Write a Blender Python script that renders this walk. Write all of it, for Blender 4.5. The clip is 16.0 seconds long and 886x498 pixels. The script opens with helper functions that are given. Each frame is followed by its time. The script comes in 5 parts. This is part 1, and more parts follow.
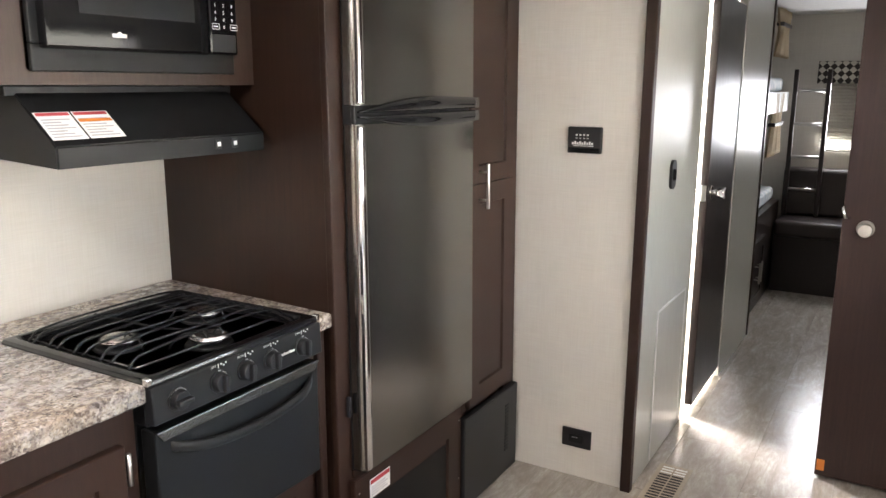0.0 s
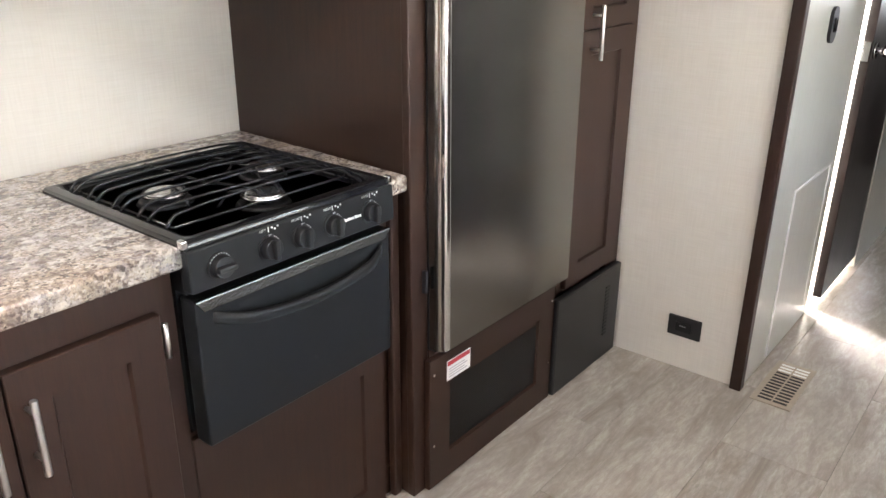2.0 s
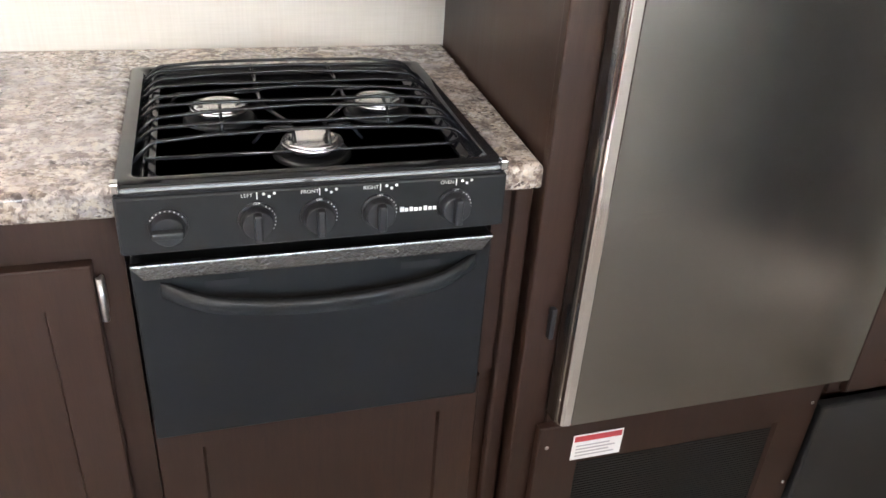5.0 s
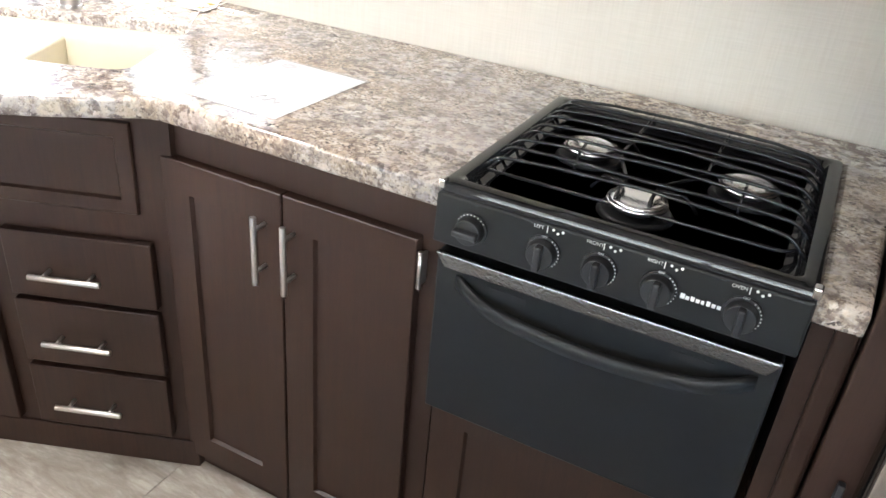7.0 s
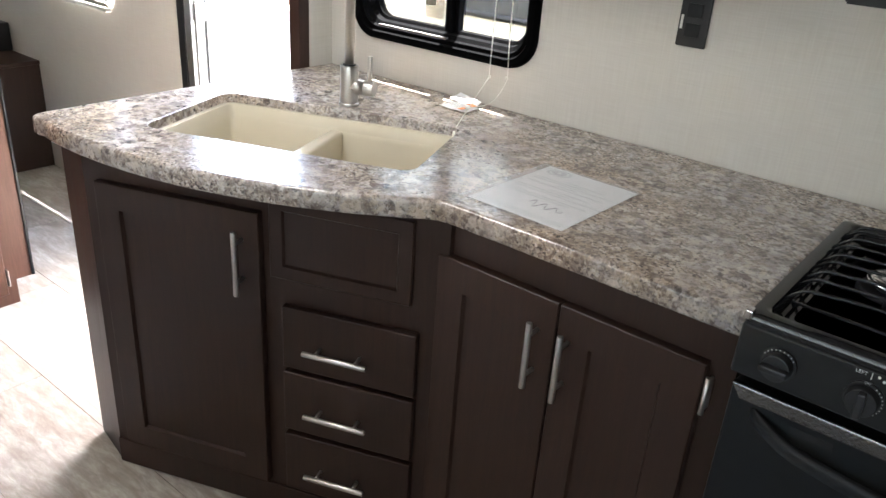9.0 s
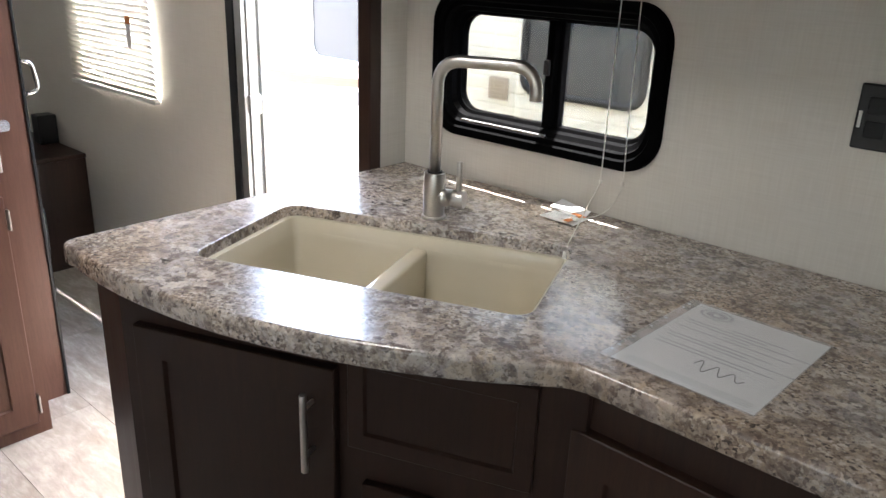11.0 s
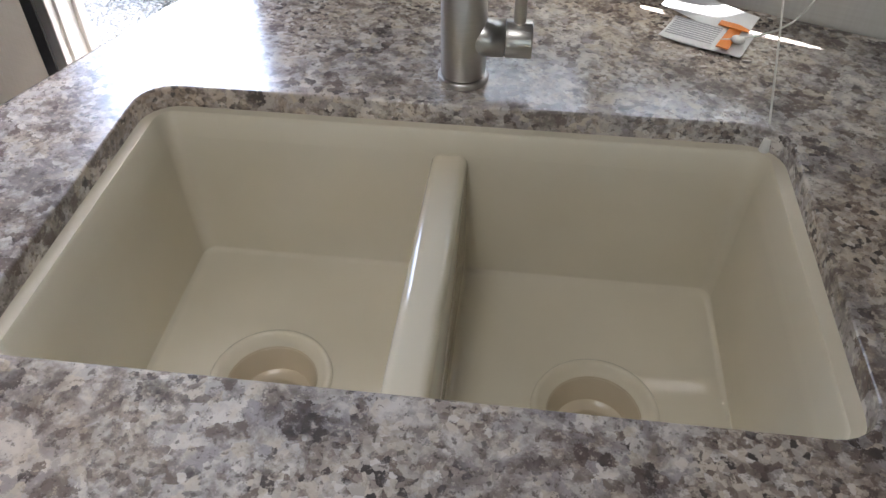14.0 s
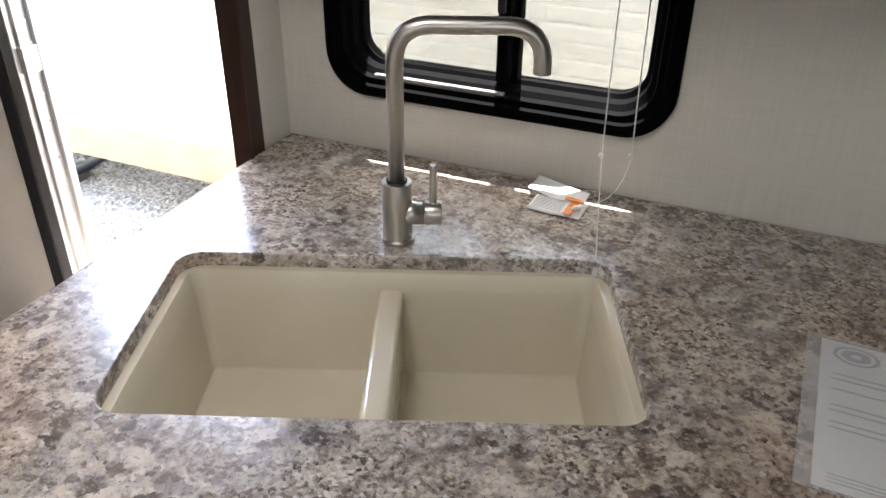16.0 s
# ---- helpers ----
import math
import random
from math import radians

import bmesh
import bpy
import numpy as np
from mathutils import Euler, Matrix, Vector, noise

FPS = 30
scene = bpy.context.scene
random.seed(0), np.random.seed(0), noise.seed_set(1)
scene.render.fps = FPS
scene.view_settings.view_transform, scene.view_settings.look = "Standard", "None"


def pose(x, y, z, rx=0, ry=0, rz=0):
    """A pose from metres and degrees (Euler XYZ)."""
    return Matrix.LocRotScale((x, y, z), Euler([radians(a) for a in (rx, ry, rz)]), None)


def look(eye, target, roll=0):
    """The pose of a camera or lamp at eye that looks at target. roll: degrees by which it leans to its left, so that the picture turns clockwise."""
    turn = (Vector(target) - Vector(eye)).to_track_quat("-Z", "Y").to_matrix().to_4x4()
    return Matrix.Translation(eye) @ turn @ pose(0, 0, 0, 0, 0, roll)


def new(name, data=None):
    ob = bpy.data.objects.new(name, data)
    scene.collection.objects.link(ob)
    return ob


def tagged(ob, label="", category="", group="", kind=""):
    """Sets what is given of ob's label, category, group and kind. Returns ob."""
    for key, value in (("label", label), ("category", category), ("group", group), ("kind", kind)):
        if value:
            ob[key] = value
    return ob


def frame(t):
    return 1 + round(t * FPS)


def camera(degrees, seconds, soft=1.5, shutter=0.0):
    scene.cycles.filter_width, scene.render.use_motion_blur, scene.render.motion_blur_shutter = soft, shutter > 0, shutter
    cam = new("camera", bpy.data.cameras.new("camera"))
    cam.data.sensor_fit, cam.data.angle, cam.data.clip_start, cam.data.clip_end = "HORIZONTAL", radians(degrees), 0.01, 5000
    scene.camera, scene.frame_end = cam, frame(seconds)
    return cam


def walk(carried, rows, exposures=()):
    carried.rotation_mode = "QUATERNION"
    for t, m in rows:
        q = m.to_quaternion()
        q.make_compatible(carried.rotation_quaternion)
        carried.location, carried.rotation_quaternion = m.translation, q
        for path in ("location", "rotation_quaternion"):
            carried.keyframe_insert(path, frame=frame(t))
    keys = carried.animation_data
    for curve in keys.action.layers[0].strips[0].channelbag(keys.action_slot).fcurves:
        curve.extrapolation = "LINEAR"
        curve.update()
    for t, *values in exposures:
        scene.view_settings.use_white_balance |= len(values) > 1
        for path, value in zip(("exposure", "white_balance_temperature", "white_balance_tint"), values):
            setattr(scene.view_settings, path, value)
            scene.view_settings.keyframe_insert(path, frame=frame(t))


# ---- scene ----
cam = camera(59.1, 16.0)

PATH = [
    (0, (-1.607, -1.92, 1.508), (0.08, -0.93, 1.093), 0.3),
    (0.5, (-1.52, -1.905, 1.47), (0.138, -0.889, 1.002), 0.4),
    (1, (-1.437, -1.89, 1.44), (0.153, -0.818, 0.87), 0.8),
    (1.5, (-1.395, -1.865, 1.432), (0.11, -0.736, 0.752), 0.8),
    (2, (-1.334, -1.799, 1.416), (0.118, -0.641, 0.675), 0.5),
    (2.5, (-1.257, -1.764, 1.393), (0.167, -0.596, 0.615), 0.5),
    (3, (-1.087, -1.75, 1.377), (0.297, -0.554, 0.568), 1.0),
    (3.2, (-1.04, -1.744, 1.372), (0.304, -0.513, 0.549), 1.1),
    (5.5, (-0.373, -1.561, 1.36), (-0.118, 0.149, 0.353), 4.5),
    (6, (-0.273, -1.505, 1.366), (-0.321, 0.222, 0.359), 4.8),
    (6.5, (-0.197, -1.542, 1.38), (-0.605, 0.139, 0.377), 5.2),
    (7, (-0.17, -1.615, 1.401), (-0.908, -0.037, 0.417), 5.3),
    (7.5, (-0.203, -1.67, 1.401), (-1.112, -0.167, 0.444), 5.2),
    (8, (-0.259, -1.691, 1.421), (-1.249, -0.232, 0.477), 4.8),
    (8.5, (-0.322, -1.709, 1.44), (-1.381, -0.275, 0.534), 4.5),
    (9, (-0.362, -1.727, 1.456), (-1.481, -0.304, 0.606), 4.0),
    (9.2, (-0.372, -1.732, 1.46), (-1.513, -0.309, 0.638), 3.9),
    (11.5, (-0.925, -1.434, 1.449), (-2.176, -0.037, 0.753), 2.0),
    (12, (-1.183, -1.326, 1.444), (-2.398, 0.068, 0.683), 1.4),
    (12.5, (-1.368, -1.159, 1.406), (-2.438, 0.265, 0.496), 0.9),
    (13, (-1.468, -1.005, 1.362), (-2.383, 0.417, 0.293), 0.7),
    (13.5, (-1.507, -0.946, 1.32), (-2.282, 0.406, 0.068), 0.5),
    (14, (-1.484, -0.962, 1.354), (-2.188, 0.302, -0.025), -0.1),
    (14.5, (-1.446, -1.031, 1.41), (-2.115, 0.263, 0.04), 0.3),
    (15, (-1.411, -1.151, 1.491), (-2.044, 0.207, 0.166), 0.7),
    (15.5, (-1.364, -1.243, 1.519), (-2.031, 0.243, 0.358), 0.6),
    (16, (-1.331, -1.284, 1.539), (-2.0, 0.298, 0.516), 0.8),
]
EXPOSURES = [(0, 6.9, 6450, 16), (3, 7.15, 6300, 16), (5.5, 7.15, 6300, 16), (7.0, 6.95, 6200, 12), (8.0, 6.4, 6100, 10), (9, 5.55, 6100, 10), (11.5, 4.75, 6200, 11), (13.0, 4.5, 5950, 11), (14.3, 4.25, 5950, 11), (16, 4.55, 6250, 12)]
walk(cam, [(t, look(eye, target, roll)) for t, eye, target, roll in PATH], EXPOSURES)

# ---- world, sun, large lights ----
world = bpy.data.worlds.new("sky")
scene.world = world
world.use_nodes = True
wn = world.node_tree.nodes
sky = wn.new("ShaderNodeTexSky")
sky.sky_type, sky.sun_disc = "NISHITA", False
sky.sun_elevation, sky.sun_rotation = radians(72), radians(-18)
sky.dust_density, sky.air_density = 5.0, 1.2
wn["Background"].inputs["Strength"].default_value = 0.15
world.node_tree.links.new(sky.outputs["Color"], wn["Background"].inputs["Color"])


def lamp(name, kind, m, energy, colour=(1, 1, 1), size=(1, 1)):
    data = bpy.data.lights.new(name, kind)
    data.energy, data.color = energy, colour
    if kind == "AREA":
        data.shape, data.size, data.size_y = "RECTANGLE", size[0], size[1]
    else:
        data.angle = radians(0.6)
    ob = new(name, data)
    ob.matrix_world = m
    return ob


SUN_FROM = Vector((-0.1, 0.31, 1.0))
lamp("sun", "SUN", look(SUN_FROM * 20, (0, 0, 0)), 2.1, (1, 0.96, 0.9))
# daylight of the dinette window behind the camera and the bunk window; fill for bathroom and lounge
lamp("dinette_window_light", "AREA", look((-0.2, -2.37, 1.35), (-0.2, 0, 1.1)), 0.155, (1, 0.97, 0.93), (2.6, 0.74))
# Lamp under the closed ceiling stands in for the bathroom's unseen light source
lamp("bathroom_fill_light", "AREA", look((2.3, -0.6, 1.97), (2.3, -0.6, 0)), 3.6, (1, 0.98, 0.95), (0.5, 0.5))
lamp("bunk_window_light", "AREA", look((4.86, -1.55, 1.27), (3, -1.5, 0.9)), 0.12, (0.95, 0.98, 1), (0.35, 0.5))
# Fill lamp added before the solid west wall, where there is no window
lamp("lounge_fill_light", "AREA", look((-5.9, -1.3, 1.4), (0, -1.2, 0.9)), 0.07, (1, 0.98, 0.95), (1.4, 0.7))

# Overhead fill added to brighten counter and sink, with no opening behind it
lamp("counter_fill_light", "AREA", look((-1.7, -1.05, 2.0), (-1.7, -1.05, 0)), 0.24, (1, 0.96, 0.89), (0.34, 0.34))


# ---- materials ----
def material(name, base=(0.5, 0.5, 0.5), rough=0.5, metal=0.0, **more):
    m = bpy.data.materials.new(name)
    m.use_nodes = True
    b = m.node_tree.nodes["Principled BSDF"]
    b.inputs["Base Color"].default_value = (*base, 1)
    b.inputs["Roughness"].default_value = rough
    b.inputs["Metallic"].default_value = metal
    for key, value in more.items():
        b.inputs[key.replace("_", " ")].default_value = value
    return m


class Nodes:
    """Short ways to wire a material."""

    def __init__(self, m):
        self.t = m.node_tree
        self.b = self.t.nodes["Principled BSDF"]
        c = self.t.nodes.new("ShaderNodeTexCoord")
        self.obj = c.outputs["Object"]

    def link(self, a, b):
        self.t.links.new(a, b)

    def scaled(self, vec, s):
        n = self.t.nodes.new("ShaderNodeMapping")
        n.inputs["Scale"].default_value = s
        self.link(vec, n.inputs["Vector"])
        return n.outputs["Vector"]

    def noise(self, vec, scale, detail=4, rough=0.5, distort=0.0):
        n = self.t.nodes.new("ShaderNodeTexNoise")
        n.inputs["Scale"].default_value, n.inputs["Detail"].default_value = scale, detail
        n.inputs["Roughness"].default_value, n.inputs["Distortion"].default_value = rough, distort
        self.link(vec, n.inputs["Vector"])
        return n.outputs["Fac"]

    def cells(self, vec, scale, smooth=0.0):
        n = self.t.nodes.new("ShaderNodeTexVoronoi")
        n.inputs["Scale"].default_value = scale
        self.link(vec, n.inputs["Vector"])
        return n.outputs

    def ramp(self, fac, stops, mode="LINEAR"):
        n = self.t.nodes.new("ShaderNodeValToRGB")
        n.color_ramp.interpolation = mode
        e = n.color_ramp.elements
        while len(e) < len(stops):
            e.new(0.5)
        for el, (p, c) in zip(e, stops):
            el.position = p
            el.color = (*c, 1) if len(c) == 3 else c
        self.link(fac, n.inputs["Fac"])
        return n.outputs["Color"]

    def mix(self, fac, a, b, mode="MIX"):
        n = self.t.nodes.new("ShaderNodeMix")
        n.data_type, n.blend_type = "RGBA", mode
        for sock, v in ((n.inputs["Factor"], fac), (n.inputs[6], a), (n.inputs[7], b)):
            if isinstance(v, (int, float)):
                sock.default_value = v
            elif isinstance(v, tuple):
                sock.default_value = (*v, 1)
            else:
                self.link(v, sock)
        return n.outputs[2]

    def math(self, op, a, b=0.0):
        n = self.t.nodes.new("ShaderNodeMath")
        n.operation = op
        for sock, v in zip(n.inputs, (a, b)):
            if isinstance(v, (int, float)):
                sock.default_value = v
            else:
                self.link(v, sock)
        return n.outputs[0]

    def bump(self, height, strength=0.2, distance=0.002):
        n = self.t.nodes.new("ShaderNodeBump")
        n.inputs["Strength"].default_value, n.inputs["Distance"].default_value = strength, distance
        self.link(height, n.inputs["Height"])
        self.link(n.outputs["Normal"], self.b.inputs["Normal"])

    def colour(self, c):
        self.link(c, self.b.inputs["Base Color"])

    def rough(self, fac, lo, hi):
        n = self.t.nodes.new("ShaderNodeMapRange")
        n.inputs["To Min"].default_value, n.inputs["To Max"].default_value = lo, hi
        self.link(fac, n.inputs["Value"])
        self.link(n.outputs["Result"], self.b.inputs["Roughness"])


def wood(name, dark, light, rough=(0.34, 0.5), axis=(30, 30, 1.6)):
    m = material(name)
    n = Nodes(m)
    v = n.scaled(n.obj, axis)
    grain = n.noise(v, 3, 6, 0.65, 0.6)
    pores = n.noise(n.scaled(n.obj, tuple(a * 6 for a in axis)), 5, 3)
    cloud = n.noise(n.obj, 2.2, 3)
    c = n.ramp(grain, [(0.25, dark), (0.75, light)])
    c = n.mix(n.ramp(cloud, [(0.35, (0, 0, 0)), (0.7, (0.75, 0.75, 0.75))]), c, dark)
    c = n.mix(n.ramp(pores, [(0.52, (0, 0, 0)), (0.7, (0.35, 0.35, 0.35))]), c, tuple(x * 0.55 for x in dark))
    n.colour(c)
    n.rough(grain, *rough)
    n.bump(pores, 0.12, 0.0006)
    n.b.inputs["Specular IOR Level"].default_value = 0.36
    return m


DARK_WOOD = wood("espresso_wood", (0.0205, 0.0092, 0.0057), (0.045, 0.0205, 0.0122))
# Cabinet wood made lighter: light on the upper cabinet face is in its colour
LIT_WOOD = wood("lit_espresso_wood", (0.042, 0.026, 0.019), (0.075, 0.048, 0.036))
RED_WOOD = wood("walnut_wood", (0.085, 0.038, 0.025), (0.15, 0.072, 0.048))
DOOR_WOOD = wood("black_walnut_door", (0.012, 0.008, 0.007), (0.024, 0.014, 0.012), (0.25, 0.4))

WALL = material("linen_wallpaper", (0.69, 0.635, 0.54), 0.62)
_n = Nodes(WALL)
_a = _n.noise(_n.scaled(_n.obj, (260, 260, 8)), 1, 3)
_b = _n.noise(_n.scaled(_n.obj, (10, 10, 300)), 1, 3)
_c = _n.noise(_n.obj, 1.5, 3)
_w = _n.math("ADD", _n.math("MULTIPLY", _a, 0.5), _n.math("MULTIPLY", _b, 0.5))
_col = _n.ramp(_w, [(0.3, (0.6, 0.565, 0.505)), (0.7, (0.71, 0.68, 0.62))])
_n.colour(_n.mix(_n.math("MULTIPLY", _c, 0.35), _col, (0.6, 0.57, 0.51)))
_n.rough(_w, 0.5, 0.7)
_n.bump(_w, 0.15, 0.0006)

HALL_WALL = material("satin_wall_panel", (0.6, 0.6, 0.54), 0.3)
_n = Nodes(HALL_WALL)
_a = _n.noise(_n.scaled(_n.obj, (200, 200, 10)), 1, 3)
_n.colour(_n.ramp(_a, [(0.3, (0.5, 0.5, 0.45)), (0.7, (0.58, 0.58, 0.53))]))
_n.rough(_n.noise(_n.obj, 2, 2), 0.27, 0.31)
_n.bump(_a, 0.06, 0.0004)

CEILING = material("ceiling_panel", (0.78, 0.77, 0.74), 0.7)
_n = Nodes(CEILING)
_n.colour(_n.ramp(_n.noise(_n.obj, 40, 4), [(0.3, (0.72, 0.71, 0.68)), (0.7, (0.8, 0.79, 0.76))]))


def laminate(name):
    """Stone-look print: drifts of large pale shards between fields of fine grains."""
    m = material(name, rough=0.2)
    n = Nodes(m)
    v = n.obj

    def warped(scale, amount):
        w = n.t.nodes.new("ShaderNodeTexNoise")
        w.inputs["Scale"].default_value, w.inputs["Detail"].default_value, w.inputs["Roughness"].default_value = scale, 5, 0.68
        n.link(v, w.inputs["Vector"])
        k = n.t.nodes.new("ShaderNodeVectorMath")
        k.operation = "MULTIPLY_ADD"
        n.link(w.outputs["Color"], k.inputs[0])
        k.inputs[1].default_value = (amount, amount, amount)
        n.link(v, k.inputs[2])
        return k.outputs[0]

    def shades(vec, scale, stretch, stops):
        c = n.t.nodes.new("ShaderNodeTexVoronoi")
        c.inputs["Scale"].default_value = scale
        n.link(n.scaled(vec, stretch), c.inputs["Vector"])
        k = n.t.nodes.new("ShaderNodeSeparateColor")
        n.link(c.outputs["Color"], k.inputs[0])
        return n.ramp(k.outputs[0], stops, "CONSTANT")

    dark, taupe, lilac = (0.045, 0.039, 0.041), (0.165, 0.132, 0.118), (0.36, 0.34, 0.35)
    grey, cream, white = (0.5, 0.475, 0.46), (0.6, 0.54, 0.46), (0.72, 0.69, 0.66)
    shard = shades(warped(70, 0.026), 36, (0.8, 1.15, 1), [(0.0, dark), (0.09, taupe), (0.26, lilac), (0.46, grey), (0.66, white), (0.86, cream)])
    chip = shades(warped(120, 0.012), 110, (1, 1, 1), [(0.0, dark), (0.1, taupe), (0.3, lilac), (0.5, grey), (0.7, cream), (0.88, white)])
    grain = shades(warped(220, 0.005), 200, (1, 1, 1), [(0.0, (0.05, 0.045, 0.045)), (0.1, (0.2, 0.16, 0.14)), (0.24, (0.36, 0.31, 0.27)), (0.46, (0.48, 0.44, 0.4)), (0.68, cream), (0.9, white)])
    drift = n.noise(v, 6.5, 5, 0.62, 0.4)
    c = n.mix(n.ramp(n.noise(v, 30, 4, 0.6), [(0.4, (0, 0, 0)), (0.56, (0.9, 0.9, 0.9))]), shard, chip)
    c = n.mix(n.ramp(drift, [(0.45, (0, 0, 0)), (0.53, (1, 1, 1))]), grain, c)
    cloud = n.noise(v, 48, 6, 0.7)
    c = n.mix(n.ramp(cloud, [(0.36, (0.6, 0.6, 0.6)), (0.46, (0, 0, 0))]), c, (0.085, 0.068, 0.064))
    c = n.mix(n.ramp(cloud, [(0.55, (0, 0, 0)), (0.68, (0.7, 0.7, 0.7))]), c, white)
    c = n.mix(n.ramp(n.noise(v, 10, 5, 0.66, 0.6), [(0.36, (0.45, 0.45, 0.45)), (0.46, (0, 0, 0))]), c, (0.08, 0.064, 0.058))
    c = n.mix(n.ramp(n.noise(v, 24, 5, 0.68, 0.5), [(0.38, (0.6, 0.6, 0.6)), (0.47, (0, 0, 0))]), c, (0.13, 0.1, 0.09))
    speck = n.noise(v, 170, 4, 0.66)
    c = n.mix(n.ramp(speck, [(0.36, (0.7, 0.7, 0.7)), (0.42, (0, 0, 0))]), c, (0.06, 0.047, 0.044))
    c = n.mix(n.ramp(speck, [(0.58, (0, 0, 0)), (0.67, (0.6, 0.6, 0.6))]), c, (0.62, 0.56, 0.49))
    haze = n.noise(v, 90, 4, 0.65)
    c = n.mix(n.math("MULTIPLY", haze, 0.22), c, (0.37, 0.335, 0.315))
    tone = n.ramp(n.noise(v, 2.6, 3), [(0.38, (0.95, 0.83, 0.72)), (0.5, (1.0, 0.95, 0.9)), (0.62, (1.0, 0.98, 0.97))])
    n.colour(n.mix(1.0, c, tone, "MULTIPLY"))
    n.rough(cloud, 0.15, 0.25)
    n.b.inputs["Specular IOR Level"].default_value = 0.95
    n.bump(n.noise(v, 220, 3, 0.6), 0.05, 0.0005)
    return m


LAMINATE = laminate("stone_laminate")

FLOOR = material("vinyl_stone_plank", rough=0.3)
_n = Nodes(FLOOR)
_oi = _n.t.nodes.new("ShaderNodeObjectInfo")
_add = _n.t.nodes.new("ShaderNodeVectorMath")
_add.operation = "MULTIPLY_ADD"
_cmb = _n.t.nodes.new("ShaderNodeCombineXYZ")
_n.link(_oi.outputs["Random"], _cmb.inputs[0])
_n.link(_oi.outputs["Random"], _cmb.inputs[1])
_n.link(_cmb.outputs[0], _add.inputs[0])
_add.inputs[1].default_value = (37, 53, 0)
_n.link(_n.obj, _add.inputs[2])
_v = _n.scaled(_add.outputs[0], (0.8, 3.0, 1))
_a = _n.noise(_v, 4.5, 7, 0.66, 0.9)
_b = _n.noise(_v, 22, 5, 0.7, 0.5)
_col = _n.ramp(_a, [(0.28, (0.21, 0.18, 0.15)), (0.45, (0.36, 0.32, 0.275)), (0.58, (0.47, 0.43, 0.38)), (0.75, (0.58, 0.545, 0.49))])
_col = _n.mix(_n.ramp(_b, [(0.4, (0.55, 0.55, 0.55)), (0.62, (0, 0, 0))]), _col, (0.25, 0.215, 0.185))
_col = _n.mix(_n.math("MULTIPLY", _oi.outputs["Random"], 0.25), _col, (0.52, 0.48, 0.43))
_n.colour(_col)
_n.rough(_a, 0.18, 0.3)
_n.bump(_b, 0.12, 0.0008)
JOINT = material("floor_joint", (0.27, 0.245, 0.21), 0.7)


def brushed(name, base, rough, axis, strength=0.08):
    m = material(name, base, rough, 1.0)
    n = Nodes(m)
    g = n.noise(n.scaled(n.obj, axis), 1, 3, 0.6)
    n.colour(n.ramp(g, [(0.25, tuple(x * 0.88 for x in base)), (0.75, base)]))
    n.rough(g, rough * 0.85, rough * 1.2)
    n.bump(g, strength, 0.0003)
    return m


FRIDGE_STEEL = brushed("brushed_fridge_steel", (0.3, 0.295, 0.275), 0.19, (5, 5, 1400), 0.16)
NICKEL = brushed("brushed_nickel", (0.58, 0.555, 0.52), 0.33, (60, 60, 900))
PULL_STEEL = brushed("satin_nickel_pull", (0.62, 0.6, 0.57), 0.3, (40, 40, 40))
CHROME = material("polished_chrome", (0.75, 0.75, 0.75), 0.1, 1.0)
ALU = brushed("aluminium_frame", (0.62, 0.61, 0.59), 0.32, (300, 300, 4))
HAMMERED = material("hammered_metal", (0.2, 0.205, 0.21), 0.2, 1.0)
_n = Nodes(HAMMERED)
_n.bump(_n.noise(_n.obj, 200, 2), 0.6, 0.003)


def enamel(name, base, rough, speck=0.1):
    m = material(name, base, rough)
    n = Nodes(m)
    f = n.noise(n.obj, 60, 4)
    n.colour(n.ramp(f, [(0.3, tuple(x * 0.94 for x in base)), (0.7, tuple(x * 1.06 for x in base))]))
    n.rough(n.noise(n.obj, 4, 2), rough * 0.93, rough * 1.08)
    return m


GLOSS_BLACK = enamel("black_enamel", (0.008, 0.008, 0.009), 0.07)
SATIN_BLACK = enamel("satin_black_metal", (0.011, 0.0114, 0.0117), 0.4)
GLASS_BLACK = enamel("black_oven_glass", (0.0075, 0.008, 0.0082), 0.4)
MATTE_BLACK = enamel("black_plastic", (0.012, 0.012, 0.013), 0.42)
FRAME_BLACK = enamel("black_window_frame", (0.003, 0.003, 0.0032), 0.68)
RUBBER = enamel("black_rubber", (0.007, 0.007, 0.0075), 0.75)
for _m in (SATIN_BLACK, GLASS_BLACK, FRAME_BLACK):
    _m.node_tree.nodes["Principled BSDF"].inputs["Specular IOR Level"].default_value = 0.28
FRAME_BLACK.node_tree.nodes["Principled BSDF"].inputs["Specular IOR Level"].default_value = 0.01
GRATE = enamel("grate_enamel", (0.009, 0.009, 0.01), 0.13)
CAP = material("burner_cap_metal", (0.82, 0.8, 0.8), 0.2, 1.0)
SINK = material("cream_composite", (0.72, 0.65, 0.5), 0.14)
_n = Nodes(SINK)
_n.colour(_n.ramp(_n.noise(_n.obj, 6, 3), [(0.3, (0.68, 0.62, 0.485)), (0.7, (0.73, 0.67, 0.54))]))
_n.rough(_n.noise(_n.obj, 30, 3), 0.05, 0.1)
DRAIN = material("tan_drain", (0.62, 0.53, 0.39), 0.2)
PAPER = material("white_paper", (0.8, 0.8, 0.8), 0.7)
_n = Nodes(PAPER)
_n.bump(_n.noise(_n.obj, 30, 3), 0.1, 0.002)
SLEEVE = material("clear_sleeve", (0.95, 0.96, 0.98), 0.08, Alpha=0.22)
INK = material("grey_ink", (0.42, 0.42, 0.44), 0.7)
DARK_INK = material("black_ink", (0.03, 0.03, 0.03), 0.6)
